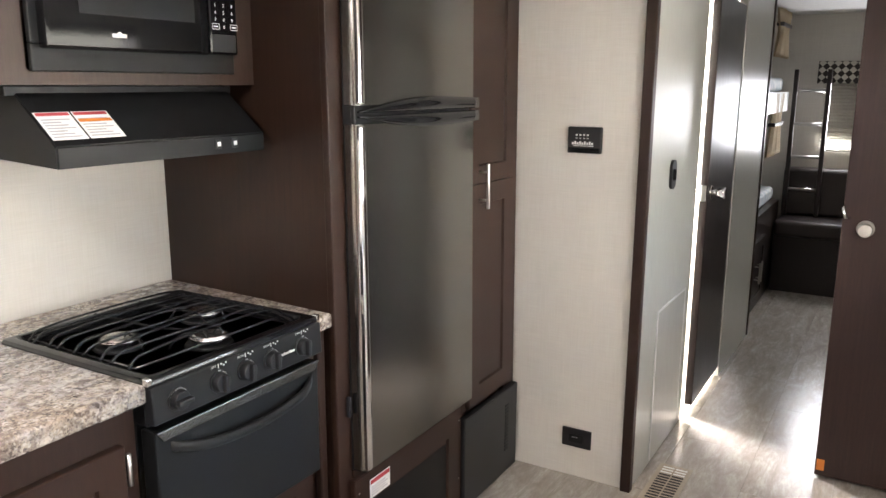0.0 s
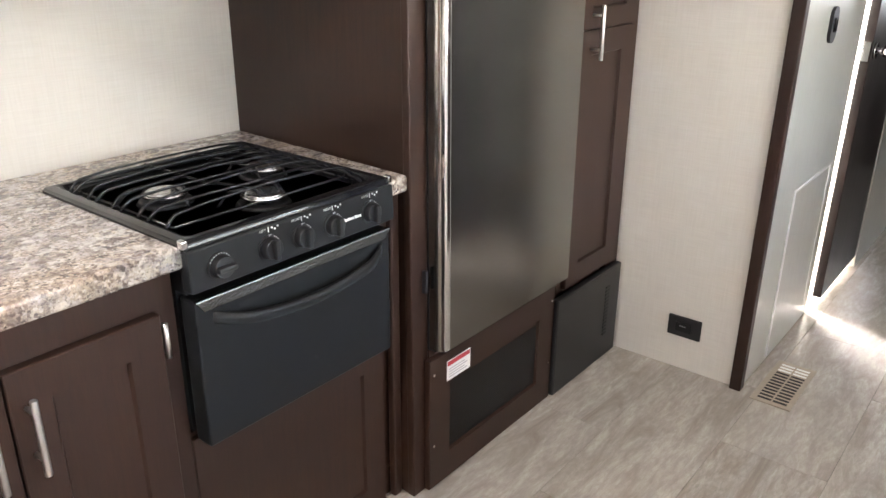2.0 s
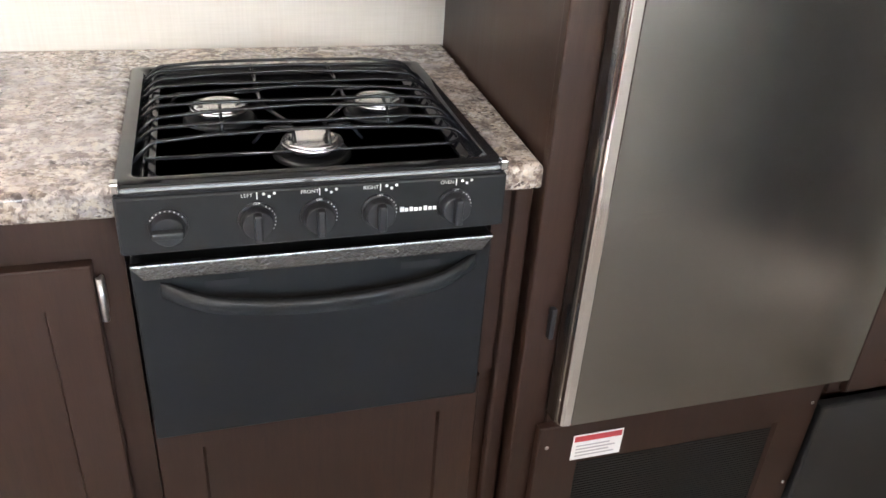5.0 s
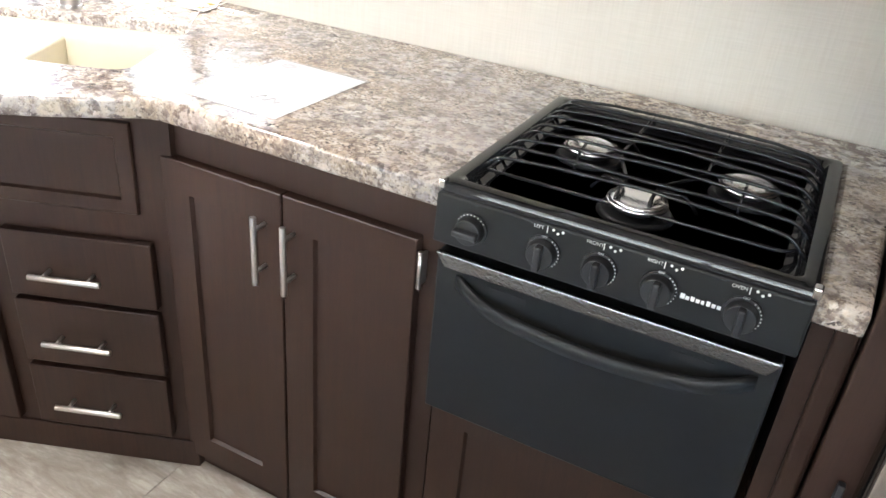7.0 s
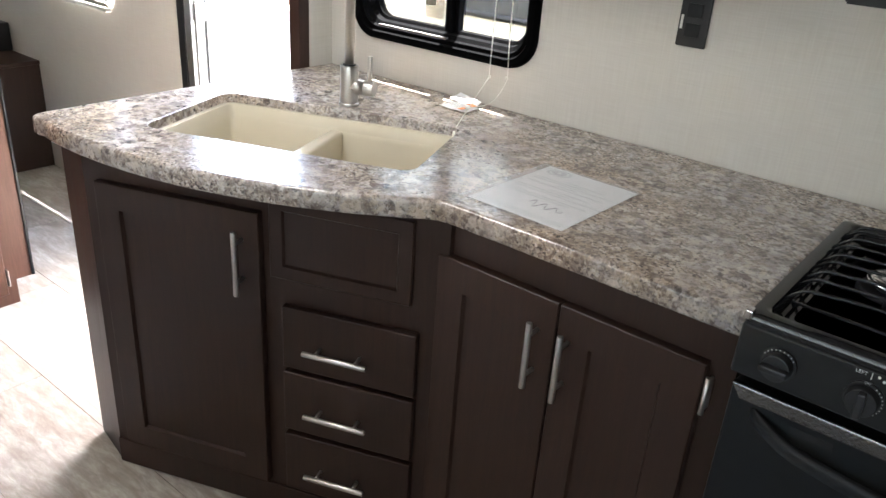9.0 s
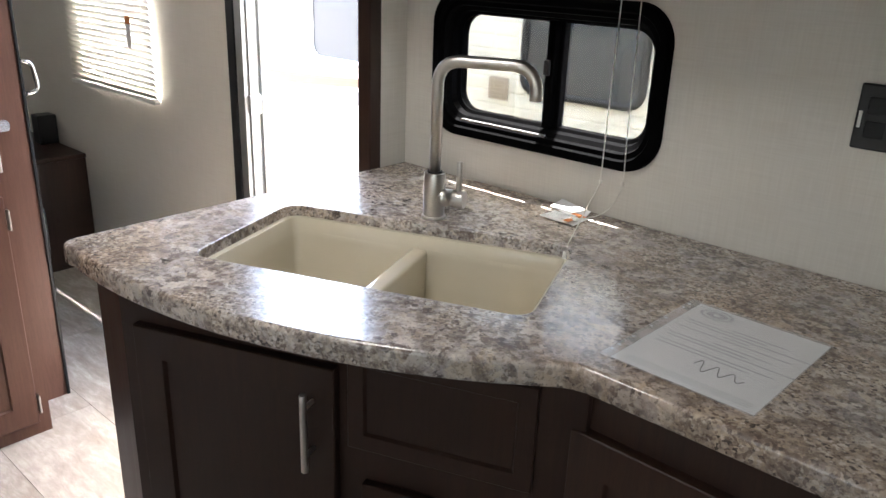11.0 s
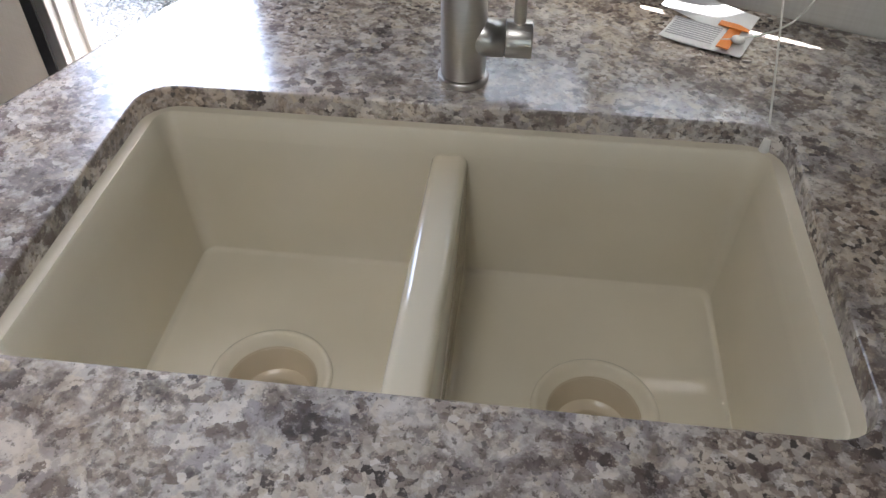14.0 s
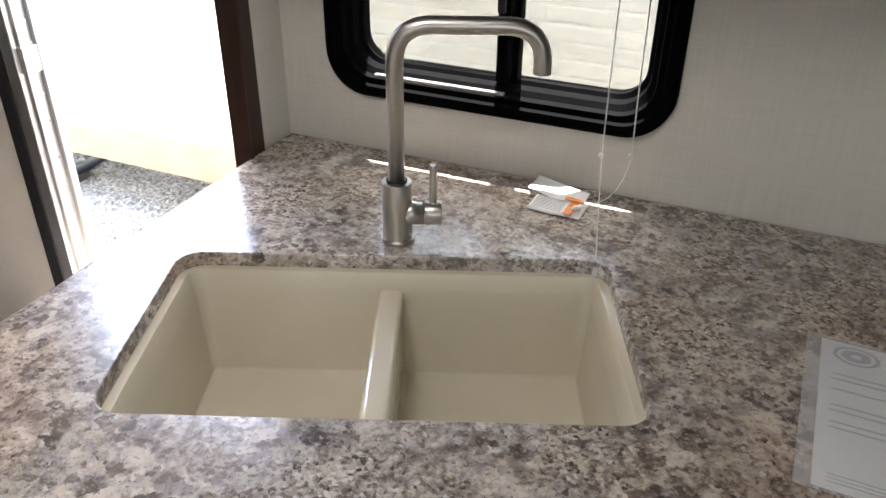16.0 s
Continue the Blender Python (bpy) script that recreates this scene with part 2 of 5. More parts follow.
WHITE_INK = material("white_print", (0.75, 0.75, 0.74), 0.5)
RED_INK = material("red_print", (0.5, 0.05, 0.06), 0.5)
ORANGE = material("orange_print", (0.7, 0.22, 0.03), 0.5)
WHITE_PLASTIC = material("white_plastic", (0.75, 0.74, 0.7), 0.4)
CORD = material("white_cord", (0.72, 0.7, 0.64), 0.8)
GLASS = material("window_glass", (1, 1, 1), 0.02, Transmission_Weight=1.0, IOR=1.45)
TINTED = material("tinted_glass", (0.2, 0.2, 0.18), 0.02, Transmission_Weight=1.0, IOR=1.45)
CLEAR_PLASTIC = material("clear_plastic", (0.85, 0.9, 0.95), 0.15, Transmission_Weight=0.75, IOR=1.3)
VENT_TAN = enamel("tan_metal", (0.36, 0.3, 0.23), 0.45)
FABRIC = material("tan_curtain", (0.5, 0.4, 0.26), 0.9)
_n = Nodes(FABRIC)
_n.colour(_n.ramp(_n.noise(_n.scaled(_n.obj, (200, 200, 200)), 1, 2), [(0.3, (0.4, 0.31, 0.2)), (0.7, (0.55, 0.45, 0.3))]))
TICKING = material("mattress_ticking", (0.5, 0.53, 0.55), 0.85)
_n = Nodes(TICKING)
_n.colour(_n.ramp(_n.noise(_n.obj, 18, 4), [(0.35, (0.36, 0.42, 0.46)), (0.65, (0.62, 0.62, 0.6))]))
LEATHER = enamel("dark_brown_vinyl", (0.025, 0.018, 0.015), 0.45)
VALANCE = material("lattice_fabric", (0.5, 0.48, 0.42), 0.9)
_n = Nodes(VALANCE)
_ch = _n.t.nodes.new("ShaderNodeTexChecker")
_ch.inputs["Scale"].default_value = 28
_ch.inputs["Color1"].default_value = (0.03, 0.025, 0.022, 1)
_ch.inputs["Color2"].default_value = (0.5, 0.47, 0.4, 1)
_rot = _n.t.nodes.new("ShaderNodeMapping")
_rot.inputs["Rotation"].default_value = (radians(45), 0, 0)
_n.link(_n.obj, _rot.inputs["Vector"])
_n.link(_rot.outputs["Vector"], _ch.inputs["Vector"])
_n.colour(_ch.outputs["Color"])
SIDING = material("cream_siding", (0.74, 0.72, 0.62), 0.4)
_n = Nodes(SIDING)
_n.colour(_n.ramp(_n.noise(_n.scaled(_n.obj, (1, 1, 12)), 2, 4), [(0.3, (0.66, 0.63, 0.53)), (0.7, (0.78, 0.76, 0.67))]))
SIDING_TAN = material("tan_skirt_metal", (0.27, 0.19, 0.12), 0.45)
_n = Nodes(SIDING_TAN)
_n.colour(_n.ramp(_n.noise(_n.obj, 5, 4), [(0.3, (0.23, 0.16, 0.1)), (0.7, (0.3, 0.21, 0.135))]))
WHITE_GEL = material("white_fibreglass", (0.82, 0.82, 0.8), 0.3)
_n = Nodes(WHITE_GEL)
_n.colour(_n.ramp(_n.noise(_n.obj, 3, 4), [(0.3, (0.78, 0.78, 0.76)), (0.7, (0.84, 0.84, 0.82))]))
DARK_GLASS = material("tinted_window_glass", (0.03, 0.035, 0.04), 0.04)
DECAL = material("brown_decal", (0.16, 0.07, 0.04), 0.4)
DECAL_GREY = material("grey_decal", (0.25, 0.24, 0.23), 0.4)
GRAVEL = material("gravel", (0.3, 0.28, 0.25), 0.9)
_n = Nodes(GRAVEL)
_cv = _n.cells(_n.obj, 38)
_n.colour(_n.mix(_n.ramp(_cv["Distance"], [(0.3, (0, 0, 0)), (0.75, (0.7, 0.7, 0.7))]), _n.ramp(_n.noise(_n.obj, 30, 4), [(0.3, (0.28, 0.265, 0.24)), (0.7, (0.52, 0.5, 0.46))]), (0.14, 0.13, 0.115)))
_n.bump(_cv["Distance"], 1.0, 0.03)
SHADE_FABRIC = material("pleated_shade", (0.62, 0.6, 0.54), 0.8)
SLAT = material("white_blind_slat", (0.66, 0.64, 0.56), 0.45, Transmission_Weight=0.12)


# ---- building helpers ----
def part(name, bm, mat, parent, label=""):
    me = bpy.data.meshes.new(name)
    bm.normal_update()
    bm.to_mesh(me)
    bm.free()
    for m in mat if isinstance(mat, (list, tuple)) else (mat,):
        me.materials.append(m)
    ob = new(name, me)
    if parent:
        ob.parent = parent
        if parent.type == "EMPTY" and "world_parts" in parent:
            ob.matrix_parent_inverse = Matrix.Translation(-parent.location)
    if label:
        ob["label"] = label
    return ob


def thing(name, label, category, base=None, m=None, group=""):
    """An Empty at a thing's base. With base its parts are given in the world, with m in its own space."""
    ob = new(name)
    ob.empty_display_size = 0.05
    if m is None:
        ob.location = base
        ob["world_parts"] = 1
    else:
        ob.matrix_world = m
    return tagged(ob, label, category, group)


def structure(name, bm, mat, label):
    return tagged(part(name, bm, mat, None), label, name.split("_")[0], kind="structure")


def solid(name, bm, mat, label, category, group=""):
    return tagged(part(name, bm, mat, None), label, category, group)


def smooth(bm, angle=38):
    for f in bm.faces:
        f.smooth = True
    bm.normal_update()
    for e in bm.edges:
        if len(e.link_faces) == 2 and e.calc_face_angle(0) > radians(angle):
            e.smooth = False
    return bm


def box(bm, x0, x1, y0, y1, z0, z1, bevel=0.0, seg=2):
    m = Matrix.Translation(((x0 + x1) / 2, (y0 + y1) / 2, (z0 + z1) / 2)) @ Matrix.Diagonal((x1 - x0, y1 - y0, z1 - z0, 1))
    made = bmesh.ops.create_cube(bm, size=1, matrix=m)["verts"]
    if bevel:
        edges = {e for v in made for e in v.link_edges}
        bmesh.ops.bevel(bm, geom=list(edges), offset=bevel, segments=seg, affect="EDGES", profile=0.5)
    return bm


def boxed(*a, bevel=0.0, seg=2):
    return box(bmesh.new(), *a, bevel=bevel, seg=seg)


def ring(bm, points):
    return [bm.verts.new(p) for p in points]


def bridge(bm, a, b, soft=True, closed=True):
    n = len(a)
    for i in range(n if closed else n - 1):
        f = bm.faces.new((a[i], a[(i + 1) % n], b[(i + 1) % n], b[i]))
        f.smooth = soft


def rod(bm, p0, p1, r0, r1=None, seg=20, cap=True, soft=0.0):
    """A round bar from p0 to p1, its ends rounded by soft."""
    p0, p1 = Vector(p0), Vector(p1)
    r1 = r0 if r1 is None else r1
    d = (p1 - p0).normalized()
    q = d.to_track_quat("Z", "Y").to_matrix()
    steps = [(p0 + d * soft, r0), (p1 - d * soft, r1)]
    if soft:
        steps = [(p0, r0 - soft), (p0 + d * soft * 0.3, r0 - soft * 0.3)] + steps + [(p1 - d * soft * 0.3, r1 - soft * 0.3), (p1, r1 - soft)]
    rings = [ring(bm, [c + q @ Vector((r * math.cos(k * math.tau / seg), r * math.sin(k * math.tau / seg), 0)) for k in range(seg)]) for c, r in steps]
    for a, b in zip(rings, rings[1:]):
        bridge(bm, a, b)
    if cap:
        bm.faces.new(rings[0][::-1])
        bm.faces.new(rings[-1])
    return bm


def tube(bm, pts, r, seg=12, cap=True):
    """A round bar along a line of points."""
    pts = [Vector(p) for p in pts]
    rings = []
    side = None
    for i, p in enumerate(pts):
        d = (pts[min(i + 1, len(pts) - 1)] - pts[max(i - 1, 0)]).normalized()
        if side is None:
            side = d.orthogonal().normalized()
        side = (side - d * side.dot(d)).normalized()
        up = d.cross(side)
        rings.append(ring(bm, [p + side * r * math.cos(k * math.tau / seg) + up * r * math.sin(k * math.tau / seg) for k in range(seg)]))
    for a, b in zip(rings, rings[1:]):
        bridge(bm, a, b)
    if cap:
        bm.faces.new(rings[0][::-1])
        bm.faces.new(rings[-1])
    return bm


def round_path(pts, r, n=6):
    """The line through pts with its corners rounded by r."""
    pts = [Vector(p) for p in pts]
    out = [pts[0]]
    for a, b, c in zip(pts, pts[1:], pts[2:]):
        u, v = (a - b).normalized(), (c - b).normalized()
        for k in range(n + 1):
            s = k / n
            out.append((b + u * r) * (1 - s) ** 2 + b * 2 * s * (1 - s) + (b + v * r) * s * s)
    return out + [pts[-1]]


def rounded_rect(hx, hy, r, n=6, cx=0.0, cy=0.0):
    out = []
    for k, (sx, sy) in enumerate(((1, 1), (-1, 1), (-1, -1), (1, -1))):
        for i in range(n + 1):
            a = math.pi / 2 * (k + i / n)
            out.append((cx + sx * (hx - r) + r * math.cos(a), cy + sy * (hy - r) + r * math.sin(a)))
    return out


def plate(bm, loops, z, flip=False):
    """A flat face at height z between an outer loop and holes. Returns the loops' vertices."""
    rings = [ring(bm, [(x, y, z) for x, y in l]) for l in loops]
    edges = []
    for r in rings:
        for i in range(len(r)):
            edges.append(bm.edges.get((r[i], r[(i + 1) % len(r)])) or bm.edges.new((r[i], r[(i + 1) % len(r)])))
    made = bmesh.ops.triangle_fill(bm, edges=edges, use_beauty=True, normal=(0, 0, 1))
    for f in made["geom"]:
        if isinstance(f, bmesh.types.BMFace):
            f.normal_update()
            if (f.normal.z < 0) != flip:
                f.normal_flip()
    return rings


def prism(bm, loop, z0, z1):
    a, b = ring(bm, [(x, y, z0) for x, y in loop]), ring(bm, [(x, y, z1) for x, y in loop])
    bridge(bm, a, b, False)
    bm.faces.new(a[::-1])
    bm.faces.new(b)
    bmesh.ops.recalc_face_normals(bm, faces=bm.faces)
    return bm


def moved(bm, m):
    bmesh.ops.transform(bm, matrix=m, verts=bm.verts)
    return bm


def shaker(x0, x1, z0, z1, y, depth=0.02, stile=0.06, recess=0.008):
    """A door or panel with a sunk field; its front is at y and faces -y."""
    bm = bmesh.new()
    rings = []
    for ins, dy in ((0.0, depth), (0.0, 0.002), (0.002, 0.0), (stile, 0.0), (stile + 0.0015, recess * 0.4), (stile + 0.004, recess)):
        rings.append(ring(bm, [(x0 + ins, y + dy, z0 + ins), (x1 - ins, y + dy, z0 + ins), (x1 - ins, y + dy, z1 - ins), (x0 + ins, y + dy, z1 - ins)]))
    for a, b in zip(rings, rings[1:]):
        bridge(bm, a, b, False)
    bm.faces.new(rings[-1])
    bm.faces.new(rings[0][::-1])
    return bm


def bar_pull(c, length, along, out=0.032):
    """A bar handle on a face towards -y, c in the middle of it on the face; along: 'x' or 'z'."""
    bm = bmesh.new()
    c = Vector(c)
    a = Vector((1, 0, 0)) if along == "x" else Vector((0, 0, 1))
    o = Vector((0, -out, 0))
    rod(bm, c - a * length / 2 + o, c + a * length / 2 + o, 0.0062, seg=14, soft=0.0012)
    for s in (-1, 1):
        rod(bm, c + a * s * length * 0.31, c + a * s * length * 0.31 + o, 0.0042, seg=10)
    return bm


def text(name, body, m, size, mat, parent, label="", bold=0.0):
    cu = bpy.data.curves.new(name, "FONT")
    cu.body, cu.size, cu.align_x, cu.align_y, cu.offset = body, size, "CENTER", "CENTER", bold
    ob0 = bpy.data.objects.new(name, cu)
    scene.collection.objects.link(ob0)
    me = bpy.data.meshes.new_from_object(ob0)
    bpy.data.objects.remove(ob0)
    me.transform(m)
    me.materials.clear()
    me.materials.append(mat)
    ob = new(name, me)
    ob.parent = parent
    if parent.type == "EMPTY" and "world_parts" in parent:
        ob.matrix_parent_inverse = Matrix.Translation(-parent.location)
    if label:
        ob["label"] = label
    return ob


def facing_front(x, y, z):
    """Where writing stands upright on a face towards -y."""
    return Matrix.Translation((x, y, z)) @ Euler((math.pi / 2, 0, 0)).to_matrix().to_4x4()

# ---- large structure ----
X0, X1, YR, ZC = -6.0, 5.0, -2.4, 2.02
LIFT = 0.75  # floor above the ground outside


def wall_with_holes(name, x0, x1, z0, z1, y0, y1, holes, mat, label):
    """A wall along x between y0 and y1, with rectangular openings (xa, xb, za, zb)."""
    bm = bmesh.new()
    xs = sorted({x0, x1, *(h[0] for h in holes), *(h[1] for h in holes)})
    zs = sorted({z0, z1, *(h[2] for h in holes), *(h[3] for h in holes)})
    for xa, xb in zip(xs, xs[1:]):
        for za, zb in zip(zs, zs[1:]):
            cx, cz = (xa + xb) / 2, (za + zb) / 2
            if not any(h[0] < cx < h[1] and h[2] < cz < h[3] for h in holes):
                box(bm, xa, xb, y0, y1, za, zb)
    bmesh.ops.remove_doubles(bm, verts=bm.verts, dist=1e-5)
    dead = [f for f in bm.faces if len([1 for g in bm.faces if g is not f and (g.calc_center_median() - f.calc_center_median()).length < 1e-4])]
    bmesh.ops.delete(bm, geom=dead, context="FACES_ONLY")
    return structure(name, bm, mat, label)


WIN = (-2.118, -1.458, 1.02, 1.38)      # sink window, outside of its frame
DOOR = (-3.018, -2.33, -0.02, 1.86)     # entry door opening
LWIN = (-4.22, -3.58, 0.93, 1.6)        # window behind the blind
wall_with_holes("wall_north", X0, X1, 0, ZC, 0, 0.055,
                [(WIN[0] + 0.03, WIN[1] - 0.03, WIN[2] + 0.03, WIN[3] - 0.03), (DOOR[0], DOOR[1], 0, DOOR[3]), LWIN],
                WALL, "beige linen-textured wall behind the kitchen counter")
wall_with_holes("wall_south", X0, X1, 0, ZC, YR - 0.055, YR, [(-1.5, 1.1, 0.97, 1.73)], WALL, "beige wall with a wide window")
structure("wall_west", boxed(X0 - 0.05, X0, YR - 0.055, 0.055, 0, ZC), WALL, "beige end wall of the trailer")
structure("wall_east", boxed(X1 - 0.06, X1, YR, 0, 0, ZC), WALL, "grey-beige end wall of the bunk room")
structure("ceiling", boxed(X0 - 0.05, X1, YR - 0.055, 0.055, ZC, ZC + 0.06), CEILING, "plain off-white ceiling")
structure("subfloor", boxed(X0 - 0.05, X1, YR - 0.055, 0.055, -0.08, -0.004), JOINT, "dark floor under the planks")

# stub wall beside the entry door, with a dark corner trim
structure("wall_stub", boxed(-2.262, -2.224, -0.097, -0.0005, 0, ZC), WALL, "short beige partition beside the entry door")
structure("trim_stub", boxed(-2.268, -2.220, -0.137, -0.097, 0, ZC, bevel=0.003), DARK_WOOD, "dark brown trim on the partition's end")
# wall beside the pantry and the hallway panel
structure("wall_pantry", boxed(1.092, 1.13, -1.13, -0.0005, 0, ZC), WALL, "beige linen-textured wall with thermostat and outlet")
structure("trim_corner", boxed(1.068, 1.105, -1.168, -1.13, 0, ZC, bevel=0.003), DARK_WOOD, "dark brown corner trim at the hallway")
structure("wall_hall", boxed(1.105, 1.86, -1.16, -1.125, 0, ZC), HALL_WALL, "pale green-grey satin hallway panel")
structure("wall_bunk", boxed(2.5, 3.31, -1.2, -1.165, 0, ZC), HALL_WALL, "pale satin panel beside the bunk beds")
structure("trim_bunk", boxed(3.31, 3.335, -1.208, -1.16, 0, ZC, bevel=0.002), DARK_WOOD, "dark brown trim at the bunk room")
structure("wall_bath_back", boxed(3.285, 3.31, -1.165, -0.0005, 0, ZC), WALL, "plain wall between bathroom and bunks")
structure("lintel_bath", boxed(1.86, 2.5, -1.16, -1.125, 1.86, ZC), HALL_WALL, "pale panel over the bathroom door")

# entry door: dark trim, aluminium frame, strike plate
structure("trim_door_left", boxed(-3.064, -3.019, -0.014, -0.0005, 0, 1.9, bevel=0.003), MATTE_BLACK, "dark trim strip beside the entry door")
frm = thing("entry_door_frame", "silver aluminium entry door frame with strike plate", "door frame", (-3.0, 0.0, 0.0))
bm = bmesh.new()
box(bm, -3.018, -2.978, -0.012, 0.075, 0.0, 1.86, 0.003)
box(bm, -2.981, -2.968, 0.005, 0.03, 0.0, 1.86, 0.002)
box(bm, -2.98, -2.965, 0.05, 0.072, 0.0, 1.86, 0.002)
part("jamb", bm, ALU, frm)
bm = bmesh.new()
box(bm, -3.04, -2.33, 0.055, 0.085, 1.86, 1.89, 0.003)
box(bm, -2.345, -2.33, 0.0, 0.085, 0.0, 1.86, 0.003)
part("head", bm, ALU, frm)
part("threshold", boxed(-3.0, -2.345, -0.005, 0.09, -0.02, 0.008, bevel=0.003), ALU, frm)
part("strike_plate", boxed(-2.979, -2.961, 0.0, 0.045, 0.925, 0.99, bevel=0.003), ALU, frm, "pale metal strike plate")
bm = bmesh.new()
for z in (0.62, 0.7, 0.8, 0.87, 1.05, 1.12, 1.3):
    rod(bm, (-2.968, 0.03, z), (-2.964, 0.03, z), 0.004, seg=8)
part("screw", bm, CHROME, frm)
grab = thing("grab_handle", "clear plastic assist handle outside the entry door", "handle", (-3.06, 0.06, 0.55))
bm = bmesh.new()
tube(bm, round_path([(-3.064, 0.085, 0.945), (-3.064, 0.155, 0.945), (-3.064, 0.155, 0.69), (-3.064, 0.085, 0.69)], 0.035), 0.009, 10)
part("grip", bm, ALU, grab)
part("mount", boxed(-3.085, -3.037, 0.0555, 0.087, 0.65, 0.985, bevel=0.004), WHITE_PLASTIC, grab)

# ---- outside ----
bm = bmesh.new()
box(bm, -300, 300, -300, 300, -LIFT - 0.3, -LIFT)
structure("ground", bm, GRAVEL, "grey crushed gravel ground of the lot")
rng = random.Random(4)
bm = bmesh.new()
for _ in range(3800):
    x, y = rng.uniform(-6.4, -2.4), rng.uniform(0.25, 2.6)
    s = rng.uniform(0.008, 0.02)
    m = Matrix.Translation((x, y, -LIFT + s * 0.25)) @ Euler((rng.random() * 3, rng.random() * 3, rng.random() * 3)).to_matrix().to_4x4() @ Matrix.Diagonal((s, s * rng.uniform(0.6, 1), s * 0.7, 1))
    bmesh.ops.create_icosphere(bm, subdivisions=1, radius=1, matrix=m)
tagged(part("gravel_stones", bm, GRAVEL, None), "loose grey gravel stones on the lot", "gravel", kind="stuff")

NY = 1.85
nb = thing("parked_trailer", "white and cream travel trailer with tan skirt parked alongside", "trailer", (-4.0, NY + 1.2, -LIFT))
bm = bmesh.new()
zs = [-0.17 + 0.073 * k for k in range(33)]
prof = []
for za in zs[:-1]:
    prof += [(NY, za), (NY - 0.003, za + 0.012), (NY - 0.003, za + 0.061)]
a, b = ring(bm, [(-9.5, y, z) for y, z in prof]), ring(bm, [(2.5, y, z) for y, z in prof])
bridge(bm, b, a, False, False)
part("body", boxed(-9.5, 2.5, NY + 0.004, NY + 2.4, -0.17, zs[-1]), WHITE_GEL, nb)
part("wall", bm, SIDING, nb)
bm = bmesh.new()
box(bm, -9.5, 2.5, NY - 0.012, NY + 0.03, -0.4, -0.17, 0.004)
for x in (-8.2, -5.45, -3.0, -0.5):
    box(bm, x, x + 0.006, NY - 0.015, NY - 0.01, -0.39, -0.18)
part("skirt", bm, SIDING_TAN, nb, "tan metal skirt")
part("roof", boxed(-9.6, 2.6, NY - 0.03, NY + 2.45, zs[-1], zs[-1] + 0.06, bevel=0.02), WHITE_GEL, nb)
for x in (-5.4, -2.0):
    bm = bmesh.new()
    rod(bm, (x + 0.45, NY + 0.45, -0.42), (x, NY + 0.22, -LIFT + 0.05), 0.035, seg=10)
    box(bm, x - 0.08, x + 0.06, NY + 0.13, NY + 0.3, -LIFT, -LIFT + 0.05, 0.01)
    part("jack", bm, MATTE_BLACK, nb, "black stabiliser jack")


def far_window(x0, x1, z0, z1, glass, frame_mat):
    """A rounded trailer window on the neighbour's wall."""
    cx, cz = (x0 + x1) / 2, (z0 + z1) / 2
    turn = Matrix.Translation((cx, NY - 0.006, cz)) @ Euler((math.pi / 2, 0, 0)).to_matrix().to_4x4()
    hx, hz = (x1 - x0) / 2, (z1 - z0) / 2
    bm = bmesh.new()
    o, i = rounded_rect(hx, hz, 0.1, 8), rounded_rect(hx - 0.035, hz - 0.035, 0.075, 8)
    a, b, c = ring(bm, [(x, y, 0) for x, y in o]), ring(bm, [(x * 0.995, y * 0.995, 0.022) for x, y in o]), ring(bm, [(x, y, 0.022) for x, y in i])
    d = ring(bm, [(x, y, 0.006) for x, y in i])
    for p, q in ((a, b), (b, c), (c, d)):
        bridge(bm, p, q)
    w = part("window", moved(bm, turn), frame_mat, nb)
    bm = bmesh.new()
    prism(bm, rounded_rect(hx - 0.03, hz - 0.03, 0.075, 8), 0.001, 0.008)
    part("pane", moved(bm, turn), glass, w)
    return w


far_window(-3.2, -2.47, 0.79, 1.5, DARK_GLASS, MATTE_BLACK)
far_window(-4.95, -4.0, 0.78, 1.55, DARK_GLASS, ALU)
bm = bmesh.new()
box(bm, -3.41, -3.28, NY - 0.02, NY - 0.004, 0.74, 0.86, 0.006)
for k in range(5):
    box(bm, -3.395, -3.295, NY - 0.026, NY - 0.018, 0.755 + k * 0.02, 0.763 + k * 0.02)
part("vent", bm, VENT_TAN, nb, "tan louvred vent")
for k, (mat, z, h) in enumerate(((DECAL, 1.26, 0.03), (DECAL_GREY, 0.6, 0.055), (DECAL, 0.7, 0.035))):
    bm = bmesh.new()
    xa, xb = (-6.5, -2.0) if k == 0 else (-7.0, -3.7)
    nseg = 20
    rows = []
    for i in range(nseg + 1):
        s = i / nseg
        x = xa + (xb - xa) * s
        zc = z + (0.12 if k else 0.06) * (s - 0.5) - 0.12 * (1 - (2 * s - 1) ** 2) * (0.6 if k else 0)
        hw = h * (1 - abs(2 * s - 1) ** 2) + 0.002
        rows.append((bm.verts.new((x, NY - 0.009, zc - hw)), bm.verts.new((x, NY - 0.009, zc + hw))))
    for (a, b), (c, d) in zip(rows, rows[1:]):
        bm.faces.new((a, c, d, b))
    part("decal", bm, mat, nb, "swooping painted stripe")

